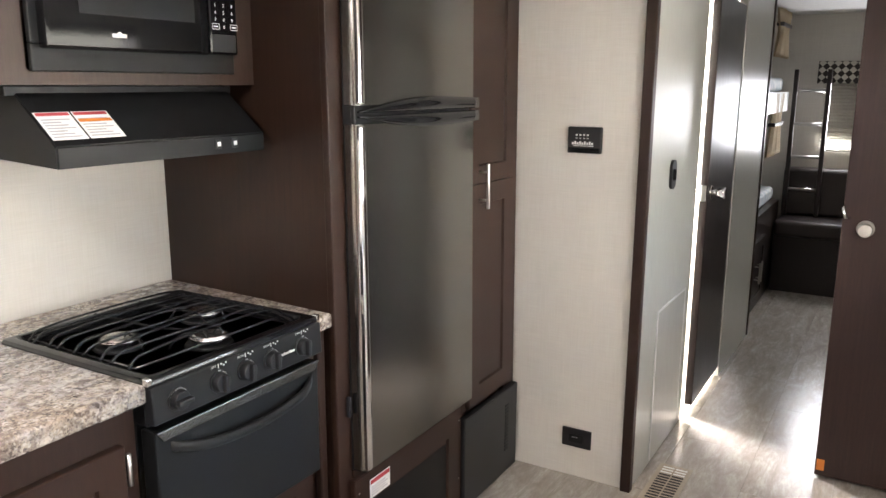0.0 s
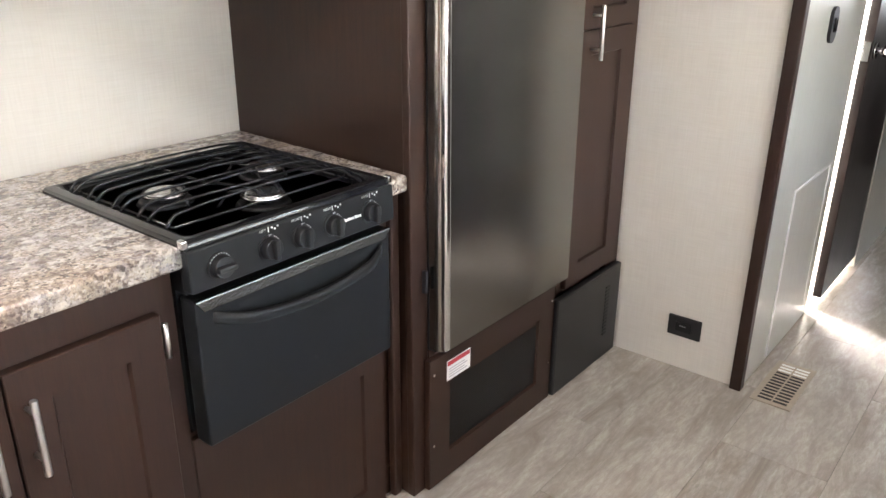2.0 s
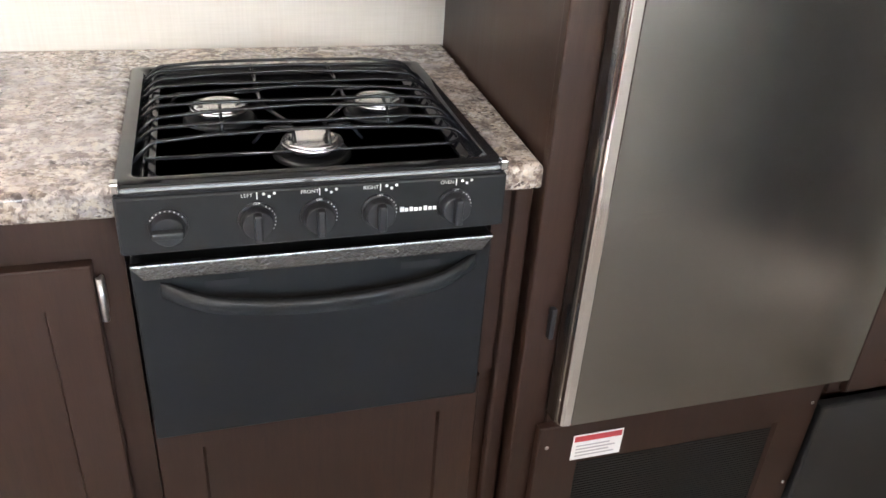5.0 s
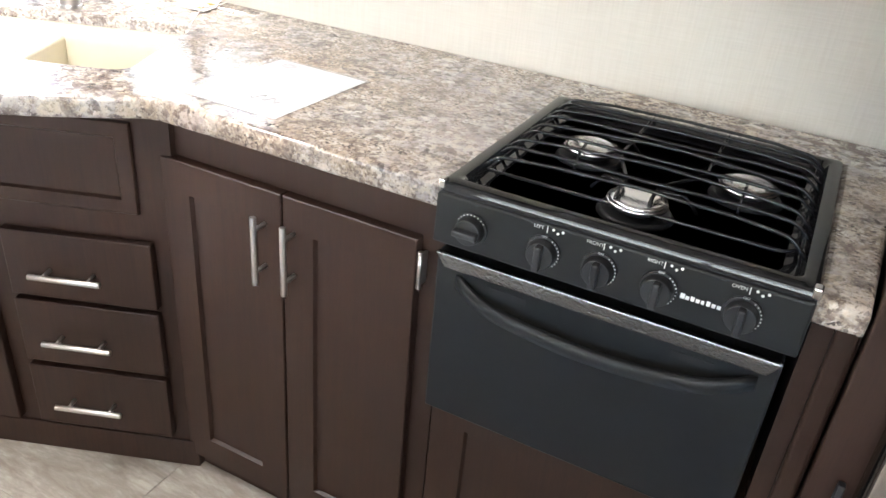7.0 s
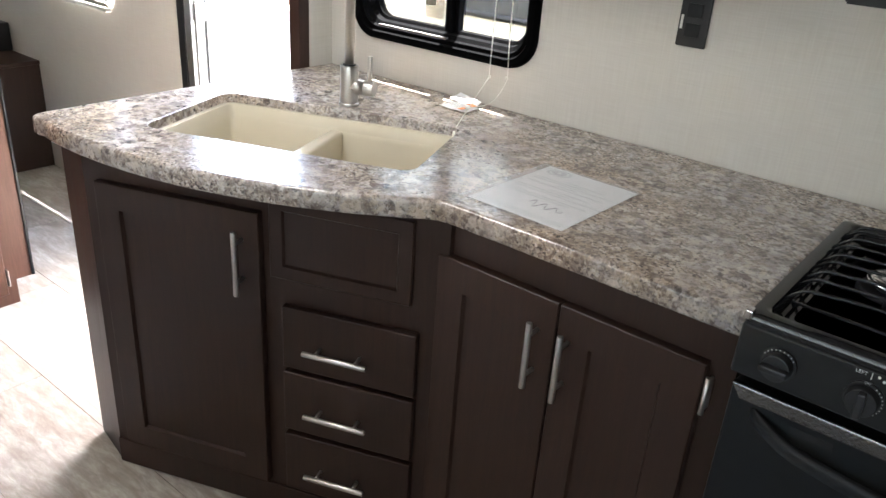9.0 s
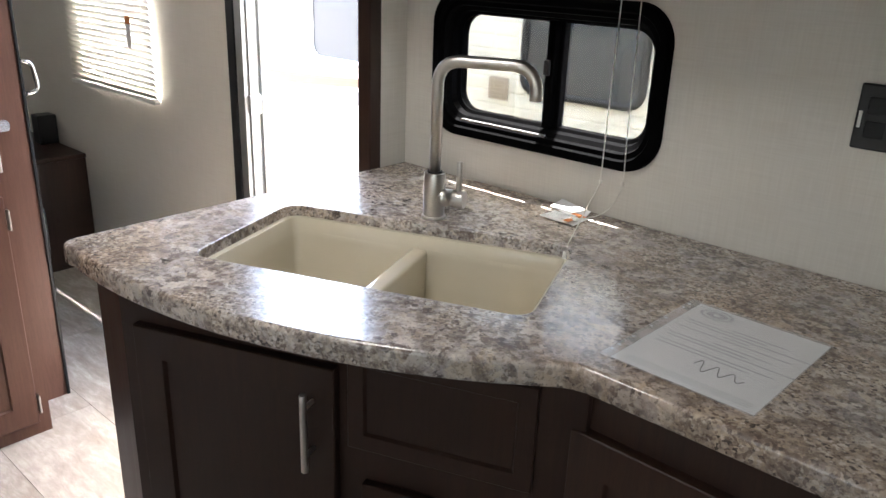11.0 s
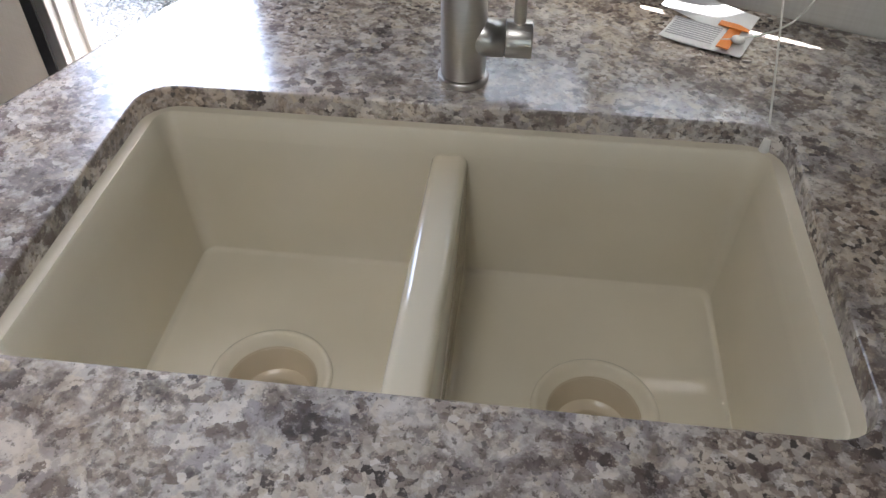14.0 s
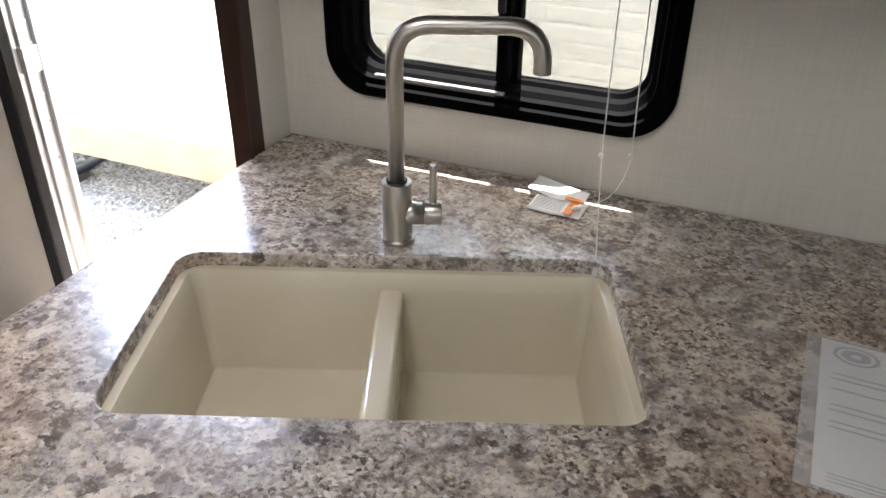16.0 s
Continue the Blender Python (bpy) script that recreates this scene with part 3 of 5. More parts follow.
# ---- kitchen: base cabinets ----
def inset(loop, d):
    """The loop moved inwards by d (outwards when negative); the loop runs clockwise."""
    n = len(loop)
    out = []
    for i in range(n):
        p, q, s = Vector(loop[i - 1]), Vector(loop[i]), Vector(loop[(i + 1) % n])
        e, f = (q - p).normalized(), (s - q).normalized()
        ne, nf = Vector((e.y, -e.x)), Vector((f.y, -f.x))
        m = (ne + nf)
        m = m / max(m.length_squared / 2, 0.35)
        out.append(tuple(q + m * d))
    return out


CT, CB = 0.91, 0.868  # counter top and underside
PEN = Matrix.Translation((-1.246, -0.618, 0)) @ Euler((0, 0, radians(21.65))).to_matrix().to_4x4()

base = thing("sink_cabinet", "dark espresso wood cabinet under the sink, door and three drawers closed", "cabinet", m=PEN)
inv = PEN.inverted()


def pen_local(x, y):
    p = inv @ Vector((x, y, 0))
    return p.x, p.y


bm = bmesh.new()
loop = [(0.03, -0.02), (-0.838, -0.02), (-0.965, 0.058), pen_local(-2.165, -0.01), pen_local(-1.25, -0.01)]
prism(bm, loop, 0.0, 0.6)
inner = inset(loop, 0.018)
a, b = ring(bm, [(x, y, 0.6) for x, y in loop]), ring(bm, [(x, y, CB - 0.002) for x, y in loop])
c, d = ring(bm, [(x, y, CB - 0.002) for x, y in inner]), ring(bm, [(x, y, 0.6) for x, y in inner])
for p, q in ((a, b), (b, c), (c, d)):
    bridge(bm, p, q, False)
bmesh.ops.recalc_face_normals(bm, faces=bm.faces)
part("body", bm, DARK_WOOD, base)
bm = boxed(-0.838, 0.03, -0.026, -0.021, 0.0, 0.075, bevel=0.001, seg=1)
part("kick_board", bm, DARK_WOOD, base)
door = part("door", shaker(-0.795, -0.385, 0.09, 0.808, -0.041), DARK_WOOD, base)
part("handle", bar_pull((-0.425, -0.041, 0.695), 0.15, "z"), PULL_STEEL, door, "brushed bar handle")
part("false_front", shaker(-0.366, -0.043, 0.66, 0.85, -0.03, 0.009, 0.03, 0.006), DARK_WOOD, base)
for z0, z1 in ((0.445, 0.6), (0.272, 0.432), (0.095, 0.258)):
    d = part("drawer", boxed(-0.335, -0.022, -0.041, -0.021, z0, z1, bevel=0.003), DARK_WOOD, base)
    part("handle", bar_pull((-0.195, -0.041, z1 - 0.087), 0.15, "x"), PULL_STEEL, d, "brushed bar handle")

cab = thing("corner_cabinet", "dark espresso base cabinet with two closed doors beside the stove", "cabinet", (-0.94, -0.3, 0))
bm = bmesh.new()
box(bm, -1.24, -0.634, -0.612, -0.005, 0.0, CB - 0.002)
part("body", bm, DARK_WOOD, cab)
for x0, x1, hx in ((-1.232, -0.951, -0.987), (-0.947, -0.676, -0.922)):
    d = part("door", shaker(x0, x1, 0.04, 0.79, -0.634, 0.021, 0.066), DARK_WOOD, cab)
    part("handle", bar_pull((hx, -0.634, 0.678), 0.14, "z"), PULL_STEEL, d, "brushed bar handle")
bm = bmesh.new()
box(bm, -0.671, -0.664, -0.632, -0.612, 0.705, 0.765, 0.003)
rod(bm, (-0.668, -0.633, 0.7), (-0.668, -0.633, 0.77), 0.005, seg=10)
part("hinge", bm, PULL_STEEL, cab, "bare metal hinge")

sc = thing("stove_cabinet", "dark espresso wood front under and beside the stove", "cabinet", (-0.35, -0.3, 0))
bm = bmesh.new()
box(bm, -0.632, -0.03, -0.6, -0.01, 0.0, 0.5)
box(bm, -0.092, -0.03, -0.612, -0.02, 0.5, CB - 0.002)
part("body", bm, DARK_WOOD, sc)
part("front_panel", shaker(-0.632, -0.085, 0.0, 0.49, -0.614, 0.013, 0.07), DARK_WOOD, sc)
part("moulding", boxed(-0.063, -0.033, -0.628, -0.606, 0.0, CB - 0.002, bevel=0.006, seg=3), DARK_WOOD, sc)

# ---- countertop ----


def counter_loop():
    """The outline: straight behind the stove, an arc round the peninsula, a rounded tip."""
    a, b = Vector((-1.224, -0.652)), Vector((-2.155, -0.966))
    chord = b - a
    n = Vector((-chord.y, chord.x)).normalized()
    if n.y > 0:
        n = -n
    sag = 0.1
    r = (chord.length ** 2 / 4 + sag * sag) / (2 * sag)
    mid = (a + b) / 2 + n * (sag - r)
    t0, t1 = math.atan2(a.y - mid.y, a.x - mid.x), math.atan2(b.y - mid.y, b.x - mid.x)
    arc = [(mid.x + r * math.cos(t0 + (t1 - t0) * k / 28), mid.y + r * math.sin(t0 + (t1 - t0) * k / 28)) for k in range(29)]
    tip = [(p.x, p.y) for p in round_path([(*arc[-1], 0), (-2.212, -0.985, 0), (-2.207, -0.86, 0)], 0.07, 6)[1:-1]]
    out = [(-0.001, -0.001), (-0.036, -0.655), (-0.1, -0.655), (-0.1, -0.145), (-0.63, -0.145), (-0.63, -0.652), (-0.9, -0.652)]
    out += [(p.x, p.y) for p in round_path([(-1.0, -0.652, 0), (-1.224, -0.652, 0), (*arc[2], 0)], 0.03, 4)[1:-1]]
    return out + arc[3:-1] + tip + [(-2.222, -0.3), (-2.222, -0.001)]


SINK_M = Matrix.Translation((-1.736, -0.53, 0)) @ Euler((0, 0, radians(22.0))).to_matrix().to_4x4()
bm = bmesh.new()
outer = counter_loop()
hole = [tuple((SINK_M @ Vector((x, y, 0)))[:2]) for x, y in rounded_rect(0.331, 0.182, 0.038, 7)]
rad = 0.009
prof = [(rad, 0.0), (rad * 0.5, rad * 0.13), (rad * 0.13, rad * 0.5), (0.0, rad), (0.0, CT - CB - rad * 0.5), (rad * 0.5, CT - CB)]
area = sum(outer[i - 1][0] * outer[i][1] - outer[i][0] * outer[i - 1][1] for i in range(len(outer)))
if area > 0:
    outer = outer[::-1]
ctop = thing("countertop", "brown and grey granite-look laminate counter with a curved peninsula", "countertop", (-1.1, -0.3, CB))
top = plate(bm, [inset(outer, rad), hole], CT)
band = bmesh.new()
prev = ring(band, [(x, y, CT) for x, y in inset(outer, rad)])
for d, dz in prof[1:]:
    nxt = ring(band, [(x, y, CT - dz) for x, y in inset(outer, d)])
    bridge(band, nxt, prev)
    prev = nxt
part("edge_band", band, LAMINATE, ctop)
prev = top[1]
for g, dz in ((0.0015, 0.001), (0.002, 0.003), (0.002, CT - CB)):
    nxt = ring(bm, [((SINK_M @ Vector((x, y, 0)))[0], (SINK_M @ Vector((x, y, 0)))[1], CT - dz) for x, y in rounded_rect(0.331 - g, 0.182 - g, 0.038, 7)])
    bridge(bm, prev, nxt)
    prev = nxt
plate(bm, [inset(outer, rad * 0.5), hole], CB, True)
part("surface", bm, LAMINATE, ctop)

# ---- sink ----
sink = thing("kitchen_sink", "cream double-bowl undermount sink set in the counter", "sink", m=SINK_M)
bm = bmesh.new()
RZ, PZ, FZ = 0.886, 0.856, 0.70
o, i0 = rounded_rect(0.3345, 0.1855, 0.042, 7), rounded_rect(0.316, 0.17, 0.018, 7)
rings = plate(bm, [o, i0], RZ)
low = ring(bm, [(x * 0.992, y * 0.985, RZ - 0.004) for x, y in i0])
bridge(bm, rings[1], low)
def bowl_loop(u0, u1, hv, near, far, n=7):
    """A bowl's outline between u0 and u1; near: its corner radius beside the divider, far: at the outer side."""
    ra, rb = (near, far) if u0 > 0 else (far, near)   # radius at u0, at u1
    out = []
    for k, (cu, cv, r) in enumerate(((u1 - rb, hv - rb, rb), (u0 + ra, hv - ra, ra), (u0 + ra, -hv + ra, ra), (u1 - rb, -hv + rb, rb))):
        for i in range(n + 1):
            a = math.pi / 2 * (k + i / n)
            out.append((cu + r * math.cos(a), cv + r * math.sin(a)))
    return out


wall_low = ring(bm, [(x * 0.9775, y * 0.9735, PZ) for x, y in i0])
bridge(bm, low, wall_low)
for u0, u1, cx in ((-0.309, -0.0125, -0.166), (0.006, 0.309, 0.165)):
    prev = None
    for d, z, r in ((0.0, PZ + 0.001, 0.016), (0.0012, PZ - 0.004, 0.016), (0.002, PZ - 0.012, 0.016), (0.010, FZ + 0.008, 0.014), (0.0115, FZ + 0.003, 0.014), (0.0145, FZ + 0.0007, 0.014), (0.019, FZ, 0.014)):
        nxt = ring(bm, [(x, y, z) for x, y in bowl_loop(u0 + d, u1 - d, 0.1655 - d, 0.002 + d * 0.2, r)])
        if prev:
            bridge(bm, prev, nxt)
        prev = nxt
    hole_ring = [(cx + 0.058 * math.cos(k * math.tau / 32), -0.028 + 0.058 * math.sin(k * math.tau / 32)) for k in range(32)]
    loops = [[(v.co.x, v.co.y) for v in prev], hole_ring]
    q = plate(bm, loops, FZ)
    prev = q[1]
    for r, z in ((0.057, FZ - 0.003), (0.0565, FZ - 0.012)):
        nxt = ring(bm, [(cx + r * math.cos(k * math.tau / 32), -0.028 + r * math.sin(k * math.tau / 32), z) for k in range(32)])
        bridge(bm, prev, nxt)
        prev = nxt
bmesh.ops.remove_doubles(bm, verts=bm.verts, dist=1e-5)
bmesh.ops.recalc_face_normals(bm, faces=bm.faces)
if sum(f.normal.z * f.calc_area() for f in bm.faces) < 0:
    bmesh.ops.reverse_faces(bm, faces=bm.faces)
part("basin", smooth(bm, 32), SINK, sink)
part("divider", smooth(boxed(-0.0225, 0.016, -0.172, 0.172, FZ + 0.002, PZ + 0.0015, bevel=0.009, seg=4), 50), SINK, sink)
for cx in (-0.166, 0.165):
    bm = bmesh.new()
    prev = None
    for r, z in ((0.064, FZ + 0.0003), (0.0635, FZ + 0.003), (0.0605, FZ + 0.0045), (0.0565, FZ + 0.0032), (0.0545, FZ - 0.001), (0.0505, FZ - 0.0035), (0.0465, FZ - 0.008)):
        nxt = ring(bm, [(cx + r * math.cos(k * math.tau / 40), -0.028 + r * math.sin(k * math.tau / 40), z) for k in range(40)])
        if prev:
            bridge(bm, nxt, prev)
        prev = nxt
    part("drain_ring", smooth(bm, 60), SINK, sink)
    bm = bmesh.new()
    prev = None
    for r, z in ((0.0475, FZ - 0.006), (0.045, FZ - 0.012), (0.043, FZ - 0.02), (0.038, FZ - 0.033), (0.029, FZ - 0.037), (0.027, FZ - 0.041), (0.026, FZ - 0.075)):
        nxt = ring(bm, [(cx + r * math.cos(k * math.tau / 40), -0.028 + r * math.sin(k * math.tau / 40), z) for k in range(40)])
        if prev:
            bridge(bm, nxt, prev)
        prev = nxt
    bm.faces.new(prev[::-1])
    part("drain_cup", smooth(bm, 40), DRAIN, sink, "tan drain cup")

# ---- faucet ----
fa = thing("faucet", "brushed nickel square-arc kitchen faucet with side lever", "faucet",
           m=Matrix.Translation((-1.82, -0.314, CT)) @ Euler((0, 0, radians(23))).to_matrix().to_4x4())
bm = bmesh.new()
rod(bm, (0, 0, 0.0), (0, 0, 0.008), 0.027, seg=32, soft=0.002)
part("base_ring", bm, NICKEL, fa)
bm = bmesh.new()
rod(bm, (0, 0, 0.008), (0, 0, 0.104), 0.0235, seg=36, soft=0.0015)
rod(bm, (0, 0, 0.05), (0.042, 0, 0.05), 0.0195, seg=28)
part("body", bm, NICKEL, fa)
bm = bmesh.new()
rod(bm, (0.0428, 0, 0.05), (0.07, 0, 0.05), 0.0195, seg=28, soft=0.001)
part("valve_cap", bm, NICKEL, fa)
bm = bmesh.new()
rod(bm, (0.056, 0, 0.066), (0.056, 0, 0.133), 0.0062, seg=16, soft=0.001)
part("lever", bm, NICKEL, fa)
bm = bmesh.new()
tube(bm, round_path([(0, 0, 0.1), (0, 0, 0.343), (0.21, 0, 0.343), (0.21, 0, 0.276)], 0.055, 12), 0.0128, 24)
part("spout", bm, NICKEL, fa)
bm = bmesh.new()
rod(bm, (0, 0, 0.103), (0, 0, 0.107), 0.0165, seg=28)
part("spout_seal", bm, MATTE_BLACK, fa)
# ---- stove ----
SX0, SX1, SY = -0.632, -0.097, -0.652
st = thing("gas_range", "black three-burner gas range with oven, grate and five knobs", "stove", (-0.36, -0.4, 0.5))
bm = bmesh.new()
box(bm, SX0 + 0.012, SX1 - 0.012, -0.6, -0.15, 0.5, 0.9)
box(bm, SX0 + 0.004, SX1 - 0.004, SY + 0.004, -0.6, 0.815, 0.9)
part("oven_body", bm, SATIN_BLACK, st)
# cooktop pan: raised rim, sunken middle
bm = bmesh.new()
ccx, ccy = (SX0 + SX1) / 2, (-0.662 - 0.148) / 2
hx, hy = (SX1 - SX0) / 2, (0.662 - 0.148) / 2
prev = None
for ins, z, r in ((0.0, 0.898, 0.012), (0.0, 0.912, 0.012), (0.004, 0.918, 0.012), (0.018, 0.921, 0.014), (0.024, 0.919, 0.018), (0.034, 0.903, 0.022), (0.05, 0.9, 0.03)):
    nxt = ring(bm, [(x, y, z) for x, y in rounded_rect(hx - ins, hy - ins, r, 5, ccx, ccy)])
    if prev:
        bridge(bm, prev, nxt)
    prev = nxt
bm.faces.new(prev)
smooth(bm)
part("cooktop", bm, GLOSS_BLACK, st, "glossy black cooktop pan")
bm = bmesh.new()
box(bm, SX0 - 0.002, SX0 + 0.01, -0.664, -0.646, 0.906, 0.923, 0.003)
part("corner_clip", bm, CHROME, st)
part("corner_clip", boxed(SX1 - 0.01, SX1 + 0.002, -0.664, -0.646, 0.906, 0.923, bevel=0.003), CHROME, st)
# control panel, slightly leaning
bm = boxed(SX0 + 0.001, SX1 - 0.001, SY - 0.021, SY + 0.01, 0.822, 0.904, bevel=0.004)
for v in bm.verts:
    v.co.y += (v.co.z - 0.822) * 0.06
panel = part("control_panel", bm, SATIN_BLACK, st, "charcoal enamel control panel")
PY = SY - 0.021 + 0.002
for x, words in ((-0.568, ""), (-0.454, "LEFT"), (-0.371, "FRONT"), (-0.287, "RIGHT"), (-0.177, "OVEN")):
    bm = bmesh.new()
    c = Vector((x, PY + 0.001, 0.861))
    rod(bm, c, c + Vector((0, -0.004, 0)), 0.026, 0.0255, seg=32)
    rod(bm, c + Vector((0, -0.004, 0)), c + Vector((0, -0.019, 0)), 0.0225, 0.0205, seg=32, soft=0.0015)
    grip = bmesh.new()
    if words:
        box(grip, x - 0.0055, x + 0.0055, c.y - 0.031, c.y - 0.017, 0.841, 0.881, 0.003)
    else:
        box(grip, x - 0.02, x + 0.02, c.y - 0.031, c.y - 0.017, 0.8555, 0.8665, 0.003)
    knob = part("knob", bm, MATTE_BLACK, st, "round black control knob")
    part("knob_grip", grip, MATTE_BLACK, knob)
    bm = bmesh.new()
    for k in range(9):
        a = radians(150 - k * 14) if not words else radians(60 - k * 13)
        p = c + Vector((0.0242 * math.cos(a), -0.0046, 0.0242 * math.sin(a)))
        box(bm, p.x - 0.0008, p.x + 0.0008, p.y - 0.0006, p.y + 0.0004, p.z - 0.0006, p.z + 0.0006)
    part("dial_marks", bm, WHITE_INK, knob, "white dial marks")
    if words:
        text("dial_word", words, facing_front(x - 0.012, PY - 0.0004 + 0.001, 0.8975), 0.0075, WHITE_INK, panel)
        text("dial_word", "OFF", facing_front(x, PY - 0.005, 0.8875), 0.005, WHITE_INK, knob)
        bm = bmesh.new()
        box(bm, x + 0.0005, x + 0.0018, PY - 0.0006, PY + 0.0006, 0.892, 0.902)
        for dx in (0.01, 0.017, 0.024):
            rod(bm, (x + dx, PY - 0.0006, 0.897 + (0.002 if dx != 0.017 else -0.002)), (x + dx, PY + 0.0006, 0.897 + (0.002 if dx != 0.017 else -0.002)), 0.002, seg=10)
        part("burner_symbol", bm, WHITE_INK, panel)
bm = bmesh.new()
for k, (w, h) in enumerate(((0.006, 0.010), (0.005, 0.007), (0.005, 0.009), (0.005, 0.007), (0.004, 0.007), (0.005, 0.009), (0.005, 0.007), (0.005, 0.007))):
    x = -0.257 + k * 0.0069
    box(bm, x, x + w, PY - 0.0012, PY + 0.0003, 0.857, 0.857 + h * 0.72)
part("maker_mark", bm, WHITE_INK, panel, "small white maker's mark")

# oven door
od = part("oven_door", boxed(SX0 + 0.008, SX1 - 0.012, SY - 0.012, SY + 0.035, 0.493, 0.803, bevel=0.004), GLASS_BLACK, st, "black glass oven door")
bm = boxed(SX0 + 0.008, SX1 - 0.012, SY - 0.018, SY - 0.006, 0.78, 0.805, bevel=0.003)
for v in bm.verts:
    if v.co.z < 0.79:
        v.co.x += 0.014 if v.co.x < ccx else -0.014
part("door_trim", bm, HAMMERED, od, "hammered bright metal strip")
bm = bmesh.new()
L, R = -0.588, -0.133
rows = []
for k in range(25):
    s = k / 24
    x = L + (R - L) * s
    sagz = 0.761 - 0.034 * (1 - (2 * s - 1) ** 2)
    outy = SY - 0.013 - 0.03 * min(1, min(s, 1 - s) * 7) ** 0.7
    rows.append(ring(bm, [(x, outy + 0.008, sagz - 0.013), (x, outy, sagz - 0.011), (x, outy, sagz + 0.011), (x, outy + 0.008, sagz + 0.013)]))
for a, b in zip(rows, rows[1:]):
    bridge(bm, a, b)
bm.faces.new(rows[0][::-1])
bm.faces.new(rows[-1])
part("door_handle", bm, SATIN_BLACK, od, "curved charcoal door handle")
for x in (-0.5, -0.22):
    part("door_vent", boxed(x - 0.03, x + 0.03, SY - 0.0125, SY - 0.0115, 0.757, 0.769), RUBBER, od)
# burners
for x, y in ((-0.487, -0.385), (-0.228, -0.383), (-0.362, -0.548)):
    bm = bmesh.new()
    rod(bm, (x, y, 0.9), (x, y, 0.907), 0.058, 0.052, seg=36)
    rod(bm, (x, y, 0.907), (x, y, 0.917), 0.03, 0.034, seg=36)
    bn = part("burner", bm, SATIN_BLACK, st)
    bm = bmesh.new()
    rod(bm, (x, y, 0.917), (x, y, 0.923), 0.046, 0.045, seg=36)
    rod(bm, (x, y, 0.923), (x, y, 0.9265), 0.045, 0.034, seg=36)
    part("burner_cap", bm, CAP, bn, "shiny metal burner cap")
# wire grate: bars across, bent down in pairs at both ends, over two forked lengthwise rods
gt = part("grate", tube(bmesh.new(), round_path([(-0.592, -0.575, 0.917), (-0.592, -0.195, 0.917), (-0.138, -0.195, 0.917), (-0.138, -0.575, 0.917), (-0.592, -0.575, 0.917)], 0.03, 4), 0.0026, 8), GRATE, st, "black wire grate")
for k, y in enumerate((-0.212, -0.245, -0.285, -0.332, -0.376, -0.424, -0.466, -0.516, -0.56)):
    pair = 0.009 if k % 2 else -0.009
    bow = (0.0, 0.0, 0.006, -0.012, 0.014, -0.008, 0.012, -0.01, 0.004)[k]
    bm = bmesh.new()
    tube(bm, round_path([(-0.608, y + pair, 0.913), (-0.582, y + pair * 0.5, 0.937), (-0.5, y, 0.942), (-0.36, y + bow, 0.944), (-0.22, y, 0.942), (-0.148, y + pair * 0.5, 0.936), (-0.123, y + pair, 0.913)], 0.012, 4), 0.0029, 8)
    part("grate_bar", bm, GRATE, gt)
for x, fork in ((-0.425, 0.035), (-0.29, -0.05)):
    bm = bmesh.new()
    tube(bm, round_path([(x, -0.2, 0.913), (x, -0.21, 0.937), (x, -0.43, 0.938), (x + fork, -0.52, 0.938), (x + fork, -0.565, 0.938), (x + fork, -0.575, 0.917)], 0.01, 4), 0.0032, 8)
    part("grate_rod", bm, GRATE, gt)
for x, y in ((-0.487, -0.385), (-0.228, -0.383), (-0.362, -0.548)):
    for a in (30, 150, 270):
        dx, dy = math.cos(radians(a)), math.sin(radians(a))
        if y + dy * 0.075 < -0.6:
            continue
        bm = bmesh.new()
        tube(bm, [(x + dx * 0.095, y + dy * 0.085, 0.905), (x + dx * 0.07, y + dy * 0.068, 0.932), (x + dx * 0.03, y + dy * 0.03, 0.938)], 0.0026, 8)
        part("pan_support", bm, GRATE, gt)

# ---- fridge cabinet, fridge, pantry ----
FY = -0.668


def lean(bm):
    """The tall cabinet stands slightly leaning back."""
    for v in bm.verts:
        v.co.y += 0.01 * max(0.0, v.co.z - 0.4)
    return bm


fc = thing("fridge_cabinet", "tall dark espresso cabinet around the fridge and pantry", "cabinet", (0.55, -0.35, 0))
bm = bmesh.new()
prism(bm, [(0.0, -0.0005), (-0.027, -0.647), (0.012, -0.647), (0.02, -0.0005)], 0.0, ZC - 0.001)
part("side_panel", lean(bm), DARK_WOOD, fc)
bm = bmesh.new()
box(bm, -0.031, 0.03, FY, -0.646, 0.0, ZC - 0.001, 0.003)
part("stile", lean(bm), DARK_WOOD, fc)
bm = bmesh.new()
box(bm, 0.66, 0.70, FY, FY + 0.022, 0.36, ZC - 0.001, 0.002)
box(bm, 1.0, 1.091, FY, FY + 0.022, 0.0, ZC - 0.001, 0.002)
box(bm, 0.70, 1.0, FY, FY + 0.022, 0.355, 0.4, 0.002)
box(bm, 0.03, 0.64, FY, FY + 0.022, 0.385, 0.425, 0.002)
box(bm, 0.03, 0.70, FY, FY + 0.022, 0.0, 0.03)
part("face_frame", lean(bm), DARK_WOOD, fc)
bm = bmesh.new()
box(bm, 0.022, 1.09, -0.645, -0.625, 0.0, 0.42)
box(bm, 0.66, 1.09, -0.645, -0.625, 0.44, ZC - 0.001)
part("inner_board", bm, DARK_WOOD, fc)
ap = part("access_panel", shaker(0.012, 0.628, 0.005, 0.406, FY - 0.018, 0.017, 0.085, 0.009), DARK_WOOD, fc)
bm = bmesh.new()
for k in range(30):
    z = 0.098 + k * 0.0068
    box(bm, 0.104, 0.538, FY - 0.0105, FY - 0.007, z, z + 0.0045)
part("mesh_screen", bm, SATIN_BLACK, ap, "dark louvred mesh screen")
